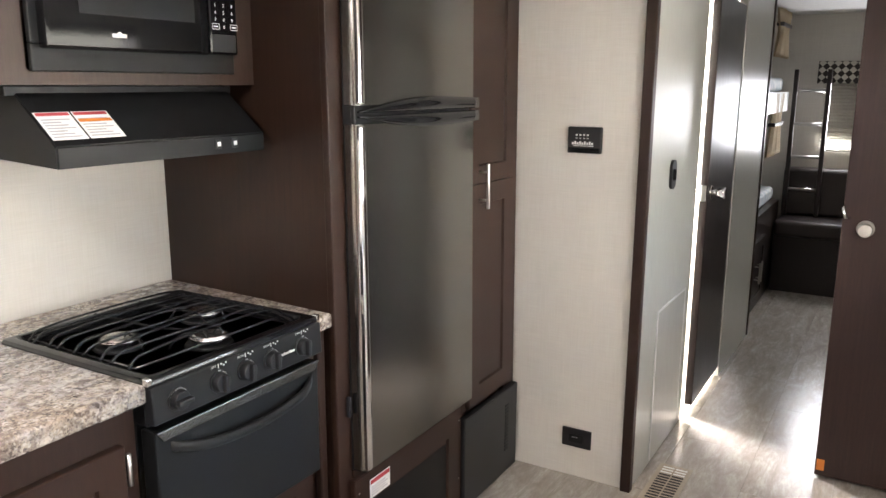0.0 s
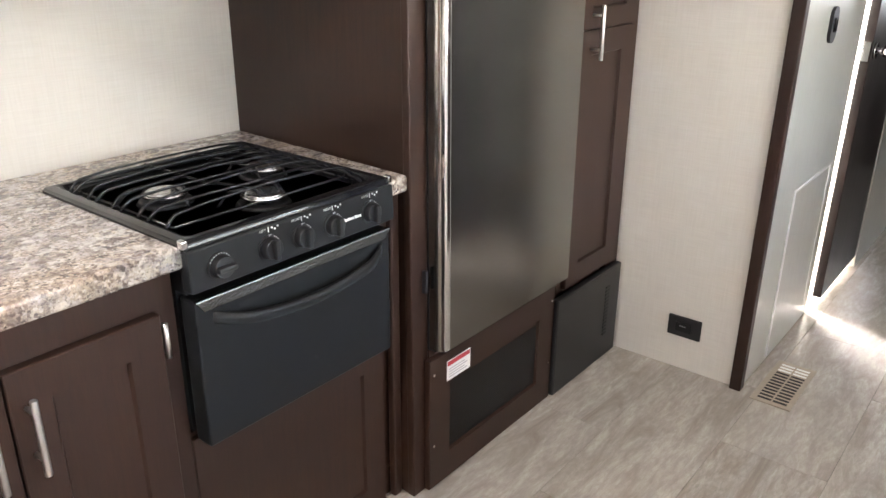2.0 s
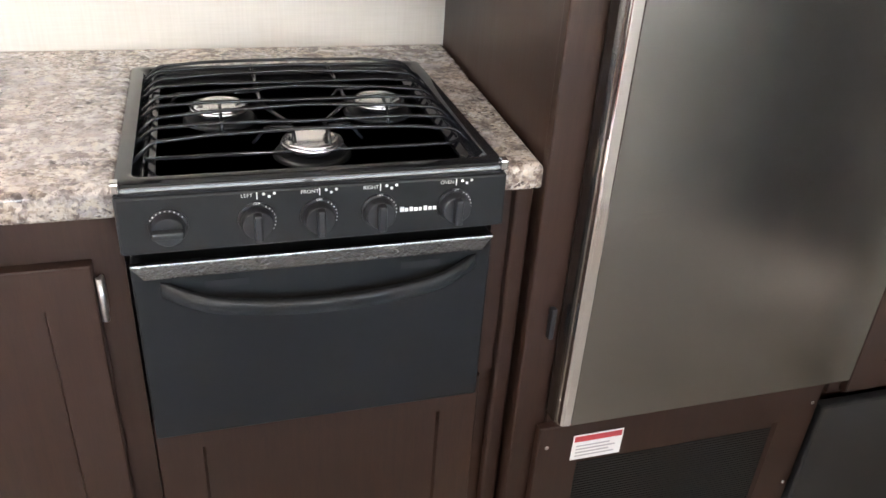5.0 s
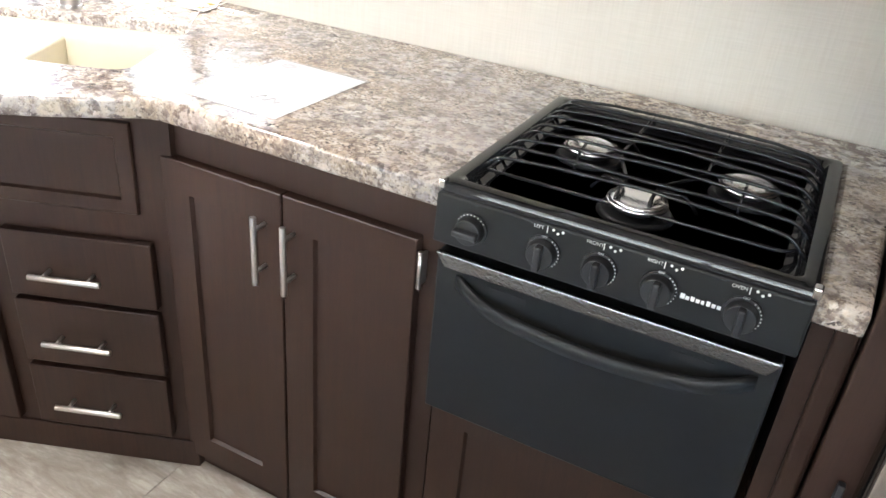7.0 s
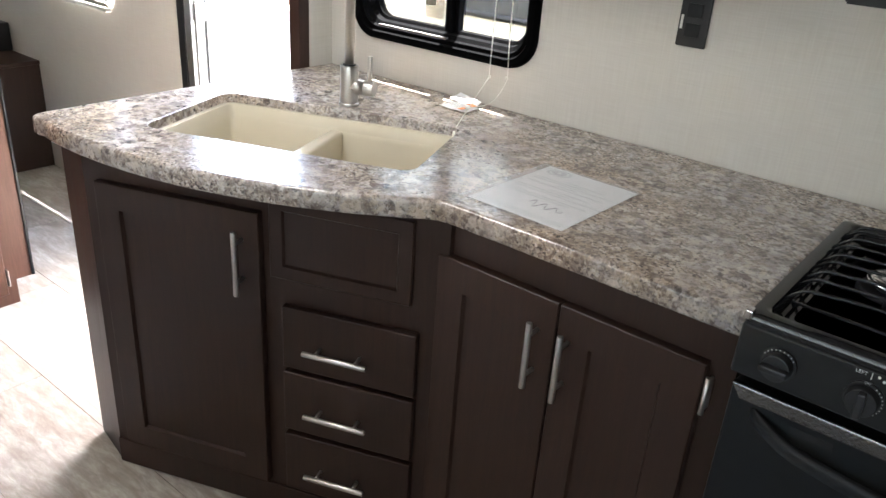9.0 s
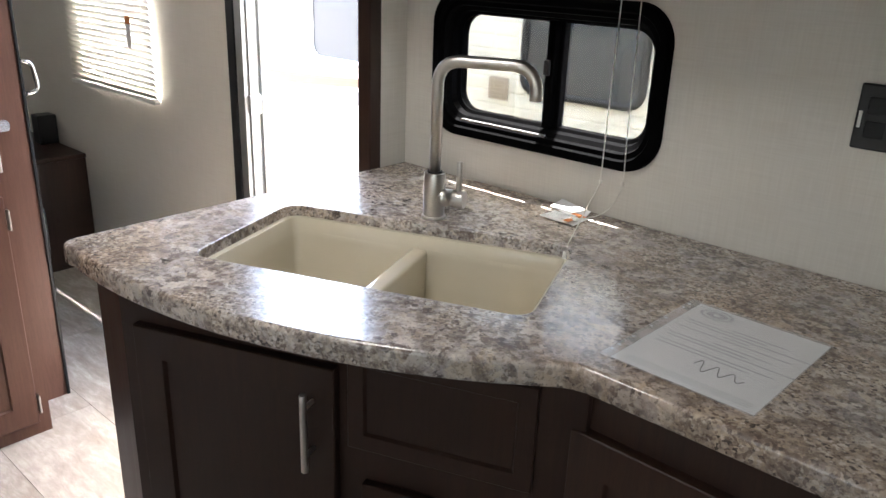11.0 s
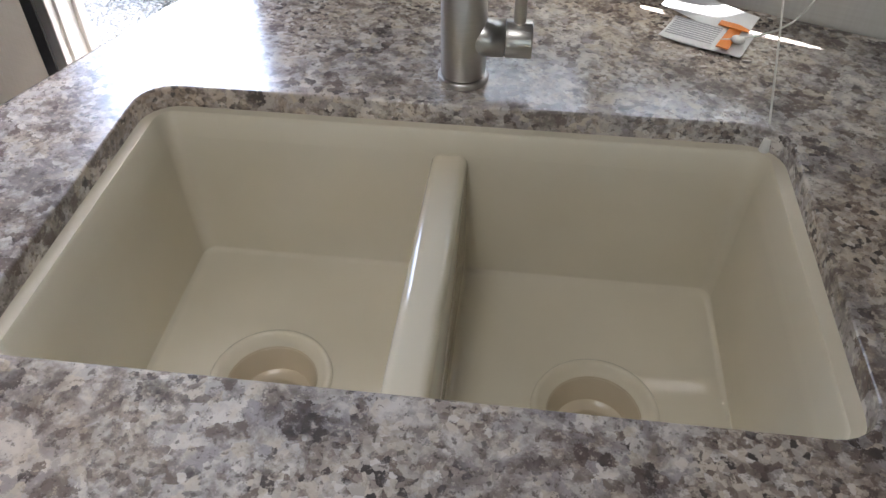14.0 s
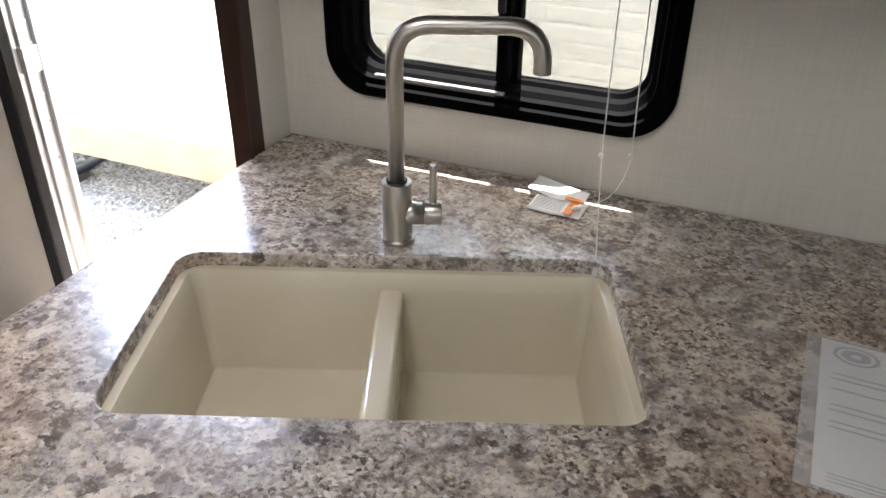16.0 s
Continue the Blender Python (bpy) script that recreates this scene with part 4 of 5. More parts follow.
for x in (0.03, 0.612):
    for z in (0.14, 0.36):
        part("screw", rod(bmesh.new(), (x, FY - 0.0195, z), (x, FY - 0.017, z), 0.004, seg=10), CHROME, ap)
pd = part("pantry_door", lean(shaker(0.688, 1.018, 0.372, 1.17, FY - 0.019, 0.018, 0.07, 0.009)), DARK_WOOD, fc)
pu = part("pantry_door", lean(shaker(0.688, 1.018, 1.172, ZC - 0.06, FY - 0.019, 0.018, 0.06, 0.009)), DARK_WOOD, fc)
part("handle", lean(bar_pull((0.752, FY - 0.019, 1.165), 0.155, "z", 0.034)), PULL_STEEL, pd, "brushed bar handle")
bp = part("service_panel", boxed(0.634, 1.066, FY - 0.03, FY - 0.004, 0.006, 0.352, bevel=0.005), MATTE_BLACK, fc, "black service cover with a raised moulding")
bm = bmesh.new()
for k in range(14):
    box(bm, 0.958, 0.985, FY - 0.0325, FY - 0.029, 0.1 + k * 0.014, 0.108 + k * 0.014, 0.001, 1)
part("raised_ribs", bm, SATIN_BLACK, bp)
bm = bmesh.new()
box(bm, 0.002, 0.012, FY - 0.012, FY, 0.6, 0.66, 0.002)
part("latch", bm, MATTE_BLACK, fc, "small black latch")

fr = thing("refrigerator", "two-door brushed stainless refrigerator, closed, in a dark cabinet", "refrigerator", (0.33, -0.4, 0.45))
part("body", boxed(0.034, 0.65, -0.692, -0.06, 0.43, 1.87), MATTE_BLACK, fr)


def fridge_door(z0, z1):
    """A door with a softly rounded left side."""
    bm = bmesh.new()
    prof = []
    for k in range(9):
        a = math.pi / 2 * k / 8
        prof.append((0.028 + 0.022 * (1 - math.cos(a)), -0.712 - 0.026 * math.sin(a)))
    prof = [(0.028, -0.694)] + prof + [(0.648, -0.738), (0.656, -0.733), (0.658, -0.694)]
    prism(bm, prof, z0, z1)
    return bm


for z0, z1 in ((0.438, 1.402), (1.452, 1.86)):
    d = part("door", lean(fridge_door(z0, z1)), FRIDGE_STEEL, fr, "brushed stainless door")
    # Chrome strip put in for the highlight down the rounded door side
    bm = bmesh.new()
    box(bm, 0.033, 0.056, -0.7425, -0.725, z0 + 0.001, z1 - 0.001, 0.006, 4)
    part("edge_strip", lean(bm), CHROME, d, "chrome strip standing in for the highlight on the rounded edge")
hb = part("door_gap", lean(boxed(0.036, 0.652, -0.722, -0.692, 1.402, 1.452, bevel=0.004)), MATTE_BLACK, fr)
for z0, z1, tilt in ((1.43, 1.475, 0.0), (1.38, 1.424, 0.0)):
    bm = bmesh.new()
    rows = []
    up = z0 > 1.42
    for k in range(21):
        s = k / 20
        x = 0.03 + 0.625 * s
        w = math.sin(s / 0.6 * math.pi / 2) if s < 0.6 else 1 - (s - 0.6) * 0.5
        y = -0.741 - 0.018 * w
        za, zb = (1.432, 1.436 + 0.035 * w) if up else (1.42 - 0.034 * w, 1.424)
        rows.append(ring(bm, [(x, -0.735, za), (x, y, za), (x, y - 0.002, (za + zb) / 2), (x, y, zb), (x, -0.735, zb)]))
    for a, b in zip(rows, rows[1:]):
        bridge(bm, a, b)
    bm.faces.new(rows[0][::-1])
    bm.faces.new(rows[-1])
    part("handle", lean(bm), GLOSS_BLACK, fr, "glossy black sculpted handle")
part("gasket", lean(boxed(0.0325, 0.0365, -0.712, -0.69, 0.432, 1.86)), RUBBER, fr)
bm = bmesh.new()
box(bm, 0.05, 0.085, -0.72, -0.695, 0.424, 0.436, 0.003)
part("hinge", bm, MATTE_BLACK, fr)
fr.location += Vector((-0.004, 0.019, 0.0))
lb = thing("warning_label", "white warning label with an orange header on the panel", "label", (0.152, FY - 0.0185, 0.36))
part("sheet", boxed(0.082, 0.184, FY - 0.0192, FY - 0.0182, 0.318, 0.378), PAPER, lb)
part("header", boxed(0.085, 0.181, FY - 0.0197, FY - 0.0191, 0.362, 0.375), RED_INK, lb)
bm = bmesh.new()
for k in range(4):
    box(bm, 0.09, 0.17 - 0.012 * (k % 2), FY - 0.0196, FY - 0.0191, 0.326 + k * 0.008, 0.329 + k * 0.008)
part("print_lines", bm, INK, lb)

# ---- upper cabinet, microwave, hood ----
UY = -0.395
uc = thing("upper_cabinet", "dark brown wood wall cabinet around the microwave, extended unseen over the sink for shade", "cabinet", (-0.6, -0.2, 1.5))
# Extended past the microwave to x=-2.2, out of view, to shade the window wall
bm = bmesh.new()
box(bm, -2.2, -0.012, UY + 0.02, -0.001, 1.5, ZC - 0.001)
part("body", bm, DARK_WOOD, uc)
bm = bmesh.new()
box(bm, -2.2, -0.652, UY, UY + 0.02, 1.5, ZC - 0.001)
box(bm, -0.652, -0.014, UY, UY + 0.02, 1.5, 1.53)
box(bm, -0.09, -0.014, UY, UY + 0.02, 1.53, ZC - 0.001)
box(bm, -0.652, -0.09, UY, UY + 0.02, 1.86, ZC - 0.001)
part("face_frame", bm, LIT_WOOD, uc)
part("edge_strip", boxed(-0.014, -0.004, UY - 0.004, UY + 0.02, 1.5, ZC - 0.001, bevel=0.002), ALU, uc, "pale edge strip")
mw = thing("microwave", "black built-in microwave with keypad and trim frame", "microwave", (-0.37, -0.3, 1.53))
bm = bmesh.new()
MX0, MX1 = -0.648, -0.098
box(bm, MX0, MX1, UY - 0.014, UY - 0.001, 1.527, 1.582, 0.003)
box(bm, MX0, MX0 + 0.03, UY - 0.014, UY - 0.001, 1.582, 1.86, 0.003)
box(bm, MX1 - 0.012, MX1, UY - 0.014, UY - 0.001, 1.582, 1.86, 0.003)
tf = part("trim_frame", bm, SATIN_BLACK, mw)
bm = bmesh.new()
for k in range(6):
    x = MX0 + 0.075 + k * 0.076
    box(bm, x, x + 0.06, UY - 0.0145, UY - 0.0135, 1.557, 1.564)
part("vent_slot", bm, RUBBER, tf)
part("body", boxed(MX0 + 0.032, MX1 - 0.014, UY - 0.008, -0.06, 1.583, 1.86), MATTE_BLACK, mw)
md = part("door", boxed(MX0 + 0.018, MX1 - 0.105, UY - 0.042, UY - 0.01, 1.572, 1.858, bevel=0.007), GLOSS_BLACK, mw, "glossy black door")
part("door_window", boxed(MX0 + 0.095, MX1 - 0.15, UY - 0.0428, UY - 0.0415, 1.645, 1.84), GLASS_BLACK, md, "dark viewing window")
bm = bmesh.new()
rod(bm, (-0.46, UY - 0.0415, 1.606), (-0.46, UY - 0.0432, 1.606), 0.006, seg=12)
box(bm, -0.478, -0.442, UY - 0.043, UY - 0.0415, 1.6, 1.608)
part("maker_mark", bm, WHITE_INK, md, "small pale maker's mark")
cp = part("control_panel", boxed(MX1 - 0.104, MX1 - 0.012, UY - 0.042, UY - 0.01, 1.574, 1.858, bevel=0.006), GLOSS_BLACK, mw)
part("open_button", boxed(MX1 - 0.098, MX1 - 0.02, UY - 0.0435, UY - 0.0415, 1.58, 1.622, bevel=0.001), MATTE_BLACK, cp)
for r, row in enumerate((("7", "8", "9"), ("4", "5", "6"), ("1", "2", "3"))):
    for c2, ch in enumerate(row):
        text("key_digit", ch, facing_front(MX1 - 0.084 + c2 * 0.027, UY - 0.0425, 1.657 + r * 0.017), 0.011, WHITE_INK, cp)
text("key_digit", "0", facing_front(MX1 - 0.057, UY - 0.0425, 1.64), 0.011, WHITE_INK, cp)
for x in (MX1 - 0.096, MX1 - 0.036):
    for z in (1.634, 1.712, 1.734):
        bm = bmesh.new()
        rect = [rounded_rect(0.012 - g, 0.007 - g, 0.002, 3, x + 0.012, z + 0.007) for g in (0.0, 0.0012)]
        loops = [ring(bm, [(px, UY - 0.0424, pz) for px, pz in loop]) for loop in rect]
        bridge(bm, loops[0], loops[1])
        part("key_outline", bm, WHITE_INK, cp)
        part("key_word", boxed(x + 0.005, x + 0.019, UY - 0.0424, UY - 0.0418, z + 0.0055, z + 0.0085), WHITE_INK, cp)

hd = thing("range_hood", "black sloped range hood with two safety labels", "range hood", (-0.35, -0.24, 1.35))
HX0, HX1 = -0.657, -0.07


def hood_profile():
    return [(-0.002, 1.498), (-0.335, 1.498), (-0.475, 1.38), (-0.475, 1.335), (-0.002, 1.36)]


bm = bmesh.new()
a = ring(bm, [(HX0, y, z) for y, z in hood_profile()])
b = ring(bm, [(HX1, y, z) for y, z in hood_profile()])
bridge(bm, a, b, False)
bm.faces.new(a[::-1])
bm.faces.new(b)
bmesh.ops.recalc_face_normals(bm, faces=bm.faces)
bmesh.ops.bevel(bm, geom=list(bm.edges), offset=0.003, segments=2, affect="EDGES")
part("canopy", bm, SATIN_BLACK, hd)
part("top_lip", boxed(HX0 - 0.02, HX1 + 0.01, -0.352, -0.33, 1.478, 1.4985, bevel=0.002), SATIN_BLACK, hd)
bm = bmesh.new()
box(bm, -0.62, -0.08, -0.4, -0.08, 1.337, 1.35)
part("filter", bm, ALU, hd)
for x in (-0.232, -0.178):
    bm = boxed(x - 0.01, x + 0.01, -0.479, -0.474, 1.348, 1.372, bevel=0.002)
    sw = part("switch", bm, MATTE_BLACK, hd)
    part("switch_mark", boxed(x - 0.005, x + 0.005, -0.4802, -0.4788, 1.355, 1.365), WHITE_INK, sw)
SL = math.atan2(1.498 - 1.38, 0.475 - 0.335)
for x0, x1, head in ((-0.655, -0.575, "top"), (-0.57, -0.485, "two")):
    m = Matrix.Translation((0, -0.475, 1.38)) @ Euler((SL, 0, 0)).to_matrix().to_4x4()
    lab = thing("safety_label", "white safety label with red header on the hood", "label", m=m @ Matrix.Translation(((x0 + x1) / 2, 0.065, 0.0035)), group="labels on the hood")
    w = (x1 - x0) / 2
    part("sheet", boxed(-w, w, -0.05, 0.032, 0, 0.0007), PAPER, lab)
    part("header", boxed(-w + 0.003, w - 0.003, 0.021, 0.03, 0.0006, 0.0011), RED_INK, lab)
    bm = bmesh.new()
    for k in range(7):
        box(bm, -w + 0.006, w - 0.01 - 0.012 * (k % 3), -0.043 + k * 0.0085, -0.04 + k * 0.0085, 0.0006, 0.001)
    part("print_lines", bm, INK, lab)
    if head == "two":
        part("band", boxed(-w + 0.003, w - 0.003, 0.0, 0.009, 0.0009, 0.0013), ORANGE, lab)

# ---- sink window ----
wn1 = tagged(thing("window_1", "black-framed sliding kitchen window with rounded corners", "window", (-1.79, 0, 1.02)), kind="structure")
wcx, wcz = (WIN[0] + WIN[1]) / 2, (WIN[2] + WIN[3]) / 2
whx, whz = (WIN[1] - WIN[0]) / 2, (WIN[3] - WIN[2]) / 2
turn = Matrix.Translation((wcx, 0, wcz)) @ Euler((math.pi / 2, 0, 0)).to_matrix().to_4x4()
bm = bmesh.new()
prev = None
for ins, h, r in ((0.0, -0.001, 0.085), (0.001, 0.013, 0.085), (0.008, 0.018, 0.08), (0.022, 0.018, 0.07), (0.026, 0.01, 0.068), (0.036, 0.008, 0.062), (0.039, -0.005, 0.06), (0.049, -0.012, 0.055), (0.052, -0.03, 0.053), (0.06, -0.034, 0.05), (0.06, -0.06, 0.05), (-0.012, -0.065, 0.095)):
    nxt = ring(bm, [(x, y, h) for x, y in rounded_rect(whx - ins, whz - ins, r, 9)])
    if prev:
        bridge(bm, prev, nxt, False)
    prev = nxt
part("window_frame", moved(bm, turn), FRAME_BLACK, wn1)
bm = bmesh.new()
box(bm, -1.784, -1.762, 0.018, 0.05, WIN[2] + 0.055, WIN[3] - 0.055, 0.003)
box(bm, -1.759, -1.745, 0.03, 0.056, WIN[2] + 0.055, WIN[3] - 0.055, 0.003)
part("mullion", bm, FRAME_BLACK, wn1)
part("latch", boxed(-1.783, -1.769, 0.008, 0.02, 1.2, 1.235, bevel=0.002), MATTE_BLACK, wn1)
for x0, x1, y in ((WIN[0] + 0.058, -1.767, 0.036), (-1.757, WIN[1] - 0.058, 0.046)):
    g = part("pane", boxed(x0, x1, y, y + 0.003, WIN[2] + 0.058, WIN[3] - 0.058), TINTED, wn1)
    g.visible_shadow = False
part("track", boxed(-2.02, -1.76, -0.003, 0.012, WIN[2] + 0.037, WIN[2] + 0.042), ALU, wn1, "thin bright track")
ps = thing("pleated_shade", "off-white pleated shade drawn up over the window", "window shade", (-1.8, -0.03, 1.39))
bm = bmesh.new()
for k in range(6):
    box(bm, -2.11, -1.46, -0.05 + 0.004 * (k % 2), -0.006, 1.402 + k * 0.006, 1.4065 + k * 0.006)
part("pleats", bm, SHADE_FABRIC, ps)
part("bottom_rail", boxed(-2.115, -1.455, -0.052, -0.004, 1.386, 1.401, bevel=0.003), WHITE_PLASTIC, ps)
part("head_rail", boxed(-2.115, -1.455, -0.052, -0.002, 1.44, 1.47, bevel=0.003), WHITE_PLASTIC, ps)


def hanging_cord(name, label, pts, knots, tassel=None):
    c = thing(name, label, "cord", pts[-1], group="shade cords")
    part("string", tube(bmesh.new(), pts, 0.0012, 6), CORD, c)
    for k in knots:
        bm = bmesh.new()
        bmesh.ops.create_icosphere(bm, subdivisions=2, radius=0.0042, matrix=Matrix.Translation(k) @ Matrix.Diagonal((1, 1, 1.3, 1)))
        part("knot", smooth(bm), CORD, c)
    if tassel:
        t = Vector(tassel)
        bm = bmesh.new()
        rod(bm, t + Vector((0, 0, 0.0)), t + Vector((0, 0, -0.022)), 0.0035, 0.0062, seg=14)
        part("tassel", bm, WHITE_PLASTIC, c, "white plastic cord tassel")


def sag(a, b, n, dip):
    a, b = Vector(a), Vector(b)
    return [a.lerp(b, k / n) + Vector((0, 0, -dip * 4 * (k / n) * (1 - k / n))) for k in range(n + 1)]


hanging_cord("shade_cord", "thin white shade cord with a tassel hanging into the sink",
             [(-1.565, -0.045, 1.39), (-1.564, -0.05, 1.2), (-1.56, -0.06, 1.0)] + [Vector((-1.56, -0.06, 1.0)).lerp(Vector((-1.513, -0.25, 0.905)), s) for s in (0.3, 0.6, 0.85, 1.0)] + [(-1.512, -0.253, 0.897)],
             [(-1.5625, -0.055, 1.0)], (-1.512, -0.253, 0.9))
loop_pts = [Vector((-1.52, -0.045, 1.39)), Vector((-1.516, -0.045, 1.1)), Vector((-1.513, -0.043, 1.0))]
for k in range(1, 9):
    s = k / 8
    loop_pts.append(Vector((-1.513, -0.043, 1.0)).lerp(Vector((-1.6, -0.115, 0.9185)), s) + Vector((0.022 * math.sin(math.pi * s), 0, -0.02 * math.sin(math.pi * s))))
hanging_cord("shade_cord", "thin white shade cord tied to the paper packet", loop_pts, [(-1.5145, -0.044, 1.003)])

# ---- things on the counter ----
pk = thing("paper_packet", "crumpled white instruction packet with orange print on the counter", "packet",
           m=Matrix.Translation((-1.615, -0.085, CT + 0.001)) @ Euler((0, 0, radians(-4))).to_matrix().to_4x4())


def sheet(w, h, lift, n=10, seed=0, thick=0.0006):
    """A slightly wavy sheet of paper."""
    bm = bmesh.new()
    rg = random.Random(seed)
    ph = [rg.uniform(0, 6) for _ in range(4)]
    tops, lows = [], []
    for j in range(n + 1):
        for i in range(n + 1):
            x, y = (i / n - 0.5) * w, (j / n - 0.5) * h
            z = lift * (0.5 + 0.25 * math.sin(x / w * 5 + ph[0]) + 0.25 * math.sin(y / h * 4 + ph[1] + x / w * 2))
            tops.append(bm.verts.new((x, y, z + thick)))
            lows.append(bm.verts.new((x, y, z)))
    for j in range(n):
        for i in range(n):
            k = j * (n + 1) + i
            f = bm.faces.new((tops[k], tops[k + 1], tops[k + n + 2], tops[k + n + 1]))
            f.smooth = True
            bm.faces.new((lows[k + n + 1], lows[k + n + 2], lows[k + 1], lows[k]))
    return bm


part("leaflet", moved(sheet(0.095, 0.055, 0.006, seed=2), Matrix.Translation((0, -0.02, 0))), PAPER, pk)
part("leaflet", moved(sheet(0.11, 0.035, 0.008, seed=5), Matrix.Translation((-0.012, 0.022, 0.008)) @ Euler((0.5, 0, radians(-16))).to_matrix().to_4x4()), PAPER, pk)
bm = bmesh.new()
box(bm, 0.018, 0.032, -0.046, 0.004, 0.0075, 0.0085)
box(bm, 0.005, 0.04, 0.0, 0.012, 0.0095, 0.0105)
part("orange_print", bm, ORANGE, pk)
bm = bmesh.new()
for k in range(9):
    box(bm, -0.042, 0.012, -0.043 + k * 0.005, -0.0415 + k * 0.005, 0.0071, 0.0076)
part("print_lines", bm, INK, pk)
bm = bmesh.new()
bmesh.ops.create_icosphere(bm, subdivisions=2, radius=1, matrix=Matrix.Translation((0.036, -0.026, 0.012)) @ Matrix.Diagonal((0.008, 0.006, 0.005, 1)))
part("plastic_clip", smooth(bm), WHITE_PLASTIC, pk)

DOC = Matrix.Translation((-1.091, -0.458, CT + 0.0012)) @ Euler((0, 0, radians(-1.6))).to_matrix().to_4x4()
doc = thing("document_sleeve", "printed white sheet in a clear punched plastic sleeve on the counter", "document", m=DOC)
part("sheet", boxed(-0.104, 0.11, -0.141, 0.138, 0.0, 0.0006), PAPER, doc)
part("sleeve", boxed(-0.122, 0.113, -0.147, 0.145, 0.0009, 0.0014), SLEEVE, doc, "clear plastic sleeve")
bm = bmesh.new()
for k in range(13):
    y = 0.075 - k * 0.0105
    if k in (5, 9, 12):
        continue
    x0 = -0.09 if k % 3 else -0.02
    box(bm, x0, 0.07 + 0.02 * ((k * 7) % 3) - 0.05 * ((k * 5) % 2), y, y + 0.003, 0.0006, 0.00075)
for k in range(3):
    box(bm, -0.09, 0.1, -0.118 - k * 0.006, -0.1162 - k * 0.006, 0.0006, 0.00075)
part("print_lines", bm, INK, doc)
bm = bmesh.new()
for r0, r1, mat in ((0.028, 0.023, 0), (0.018, 0.006, 0)):
    a = ring(bm, [(-0.062 + r0 * math.cos(k * math.tau / 32), 0.112 + r0 * 0.72 * math.sin(k * math.tau / 32), 0.0008) for k in range(32)])
    b = ring(bm, [(-0.062 + r1 * math.cos(k * math.tau / 32), 0.112 + r1 * 0.72 * math.sin(k * math.tau / 32), 0.0008) for k in range(32)])
    bridge(bm, a, b)
part("emblem", bm, INK, doc, "round grey emblem")
bm = bmesh.new()
tube(bm, [(-0.01 + 0.075 * s, -0.07 + 0.018 * math.sin(s * 19) * (1 - 0.5 * s), 0.0009) for s in [k / 40 for k in range(41)]], 0.0008, 5)
part("signature", bm, DARK_INK, doc)
for y in (-0.12, -0.1, -0.005, 0.1, 0.12, 0.04, -0.06):
    part("punch_hole", rod(bmesh.new(), (-0.116, y, 0.0013), (-0.116, y, 0.0017), 0.0026, seg=10), INK, doc)


# ---- wall plates ----
def wall_plate(name, label, cat, m, w, h, depth=0.008):
    t = thing(name, label, cat, m=m)
    part("plate", boxed(-w / 2, w / 2, -depth, -0.0005, -h / 2, h / 2, bevel=0.0035), MATTE_BLACK, t)
    return t


op = wall_plate("power_outlet", "black double power outlet on the beige wall", "outlet", Matrix.Translation((-1.059, 0, 1.214)), 0.07, 0.115)
for dz in (-0.021, 0.021):
    s = part("socket", boxed(-0.017, 0.017, -0.0095, -0.007, dz - 0.015, dz + 0.015, bevel=0.002), SATIN_BLACK, op)
    bm = bmesh.new()
    for dx in (-0.006, 0.006):
        box(bm, dx - 0.001, dx + 0.001, -0.0098, -0.0092, dz - 0.004, dz + 0.006)
    rod(bm, (0, -0.0098, dz - 0.009), (0, -0.0092, dz - 0.009), 0.002, seg=8)
    part("slot", bm, RUBBER, s)
part("test_button", boxed(-0.03, -0.024, -0.0098, -0.0075, -0.02, 0.01, bevel=0.001), WHITE_PLASTIC, op)

EAST = Euler((0, 0, radians(-90))).to_matrix().to_4x4()  # plates on walls that face -x
th = wall_plate("thermostat", "black wall control panel with printed white legends", "thermostat", Matrix.Translation((1.092, -0.93, 1.311)) @ EAST, 0.125, 0.094, 0.02)
bm = bmesh.new()
for k in range(4):
    box(bm, -0.032 + k * 0.014, -0.025 + k * 0.014, -0.0215, -0.0195, 0.016, 0.021)
    box(bm, -0.032 + k * 0.014, -0.025 + k * 0.014, -0.0215, -0.0195, 0.006, 0.008)
box(bm, -0.04, 0.036, -0.0212, -0.0195, -0.021, -0.019)
for k in range(9):
    box(bm, -0.045 + k * 0.009, -0.0385 + k * 0.009, -0.0212, -0.0195, -0.016, -0.008 + 0.004 * (k % 2))
for k in range(3):
    box(bm, -0.04 + k * 0.032, -0.022 + k * 0.032, -0.0212, -0.0195, -0.034, -0.031)
part("legend", bm, WHITE_INK, th)
part("lower_bar", boxed(-0.06, 0.06, -0.024, -0.019, -0.045, -0.027, bevel=0.002), GLOSS_BLACK, th)
so = wall_plate("wall_socket", "black low wall socket plate", "outlet", Matrix.Translation((1.092, -0.945, 0.163)) @ EAST, 0.118, 0.076, 0.01)
bm = bmesh.new()
bmesh.ops.create_cube(bm, size=1, matrix=Matrix.Translation((0, -0.011, 0)) @ Matrix.Diagonal((0.06, 0.004, 0.034, 1)))
bmesh.ops.bevel(bm, geom=list(bm.edges), offset=0.0018, segments=2, affect="EDGES")
part("socket", bm, SATIN_BLACK, so)
bm = bmesh.new()
for k in range(3):
    box(bm, -0.015 + k * 0.008, -0.01 + k * 0.008, -0.0136, -0.0128, 0.004, 0.006)
part("legend", bm, INK, so)

# ---- hallway ----
sw = thing("light_switch", "black oval rocker switch on the hallway panel", "switch", m=Matrix.Translation((1.42, -1.16, 1.17)))
bm = bmesh.new()
prism(bm, rounded_rect(0.034, 0.056, 0.03, 7), 0.0, 0.01)
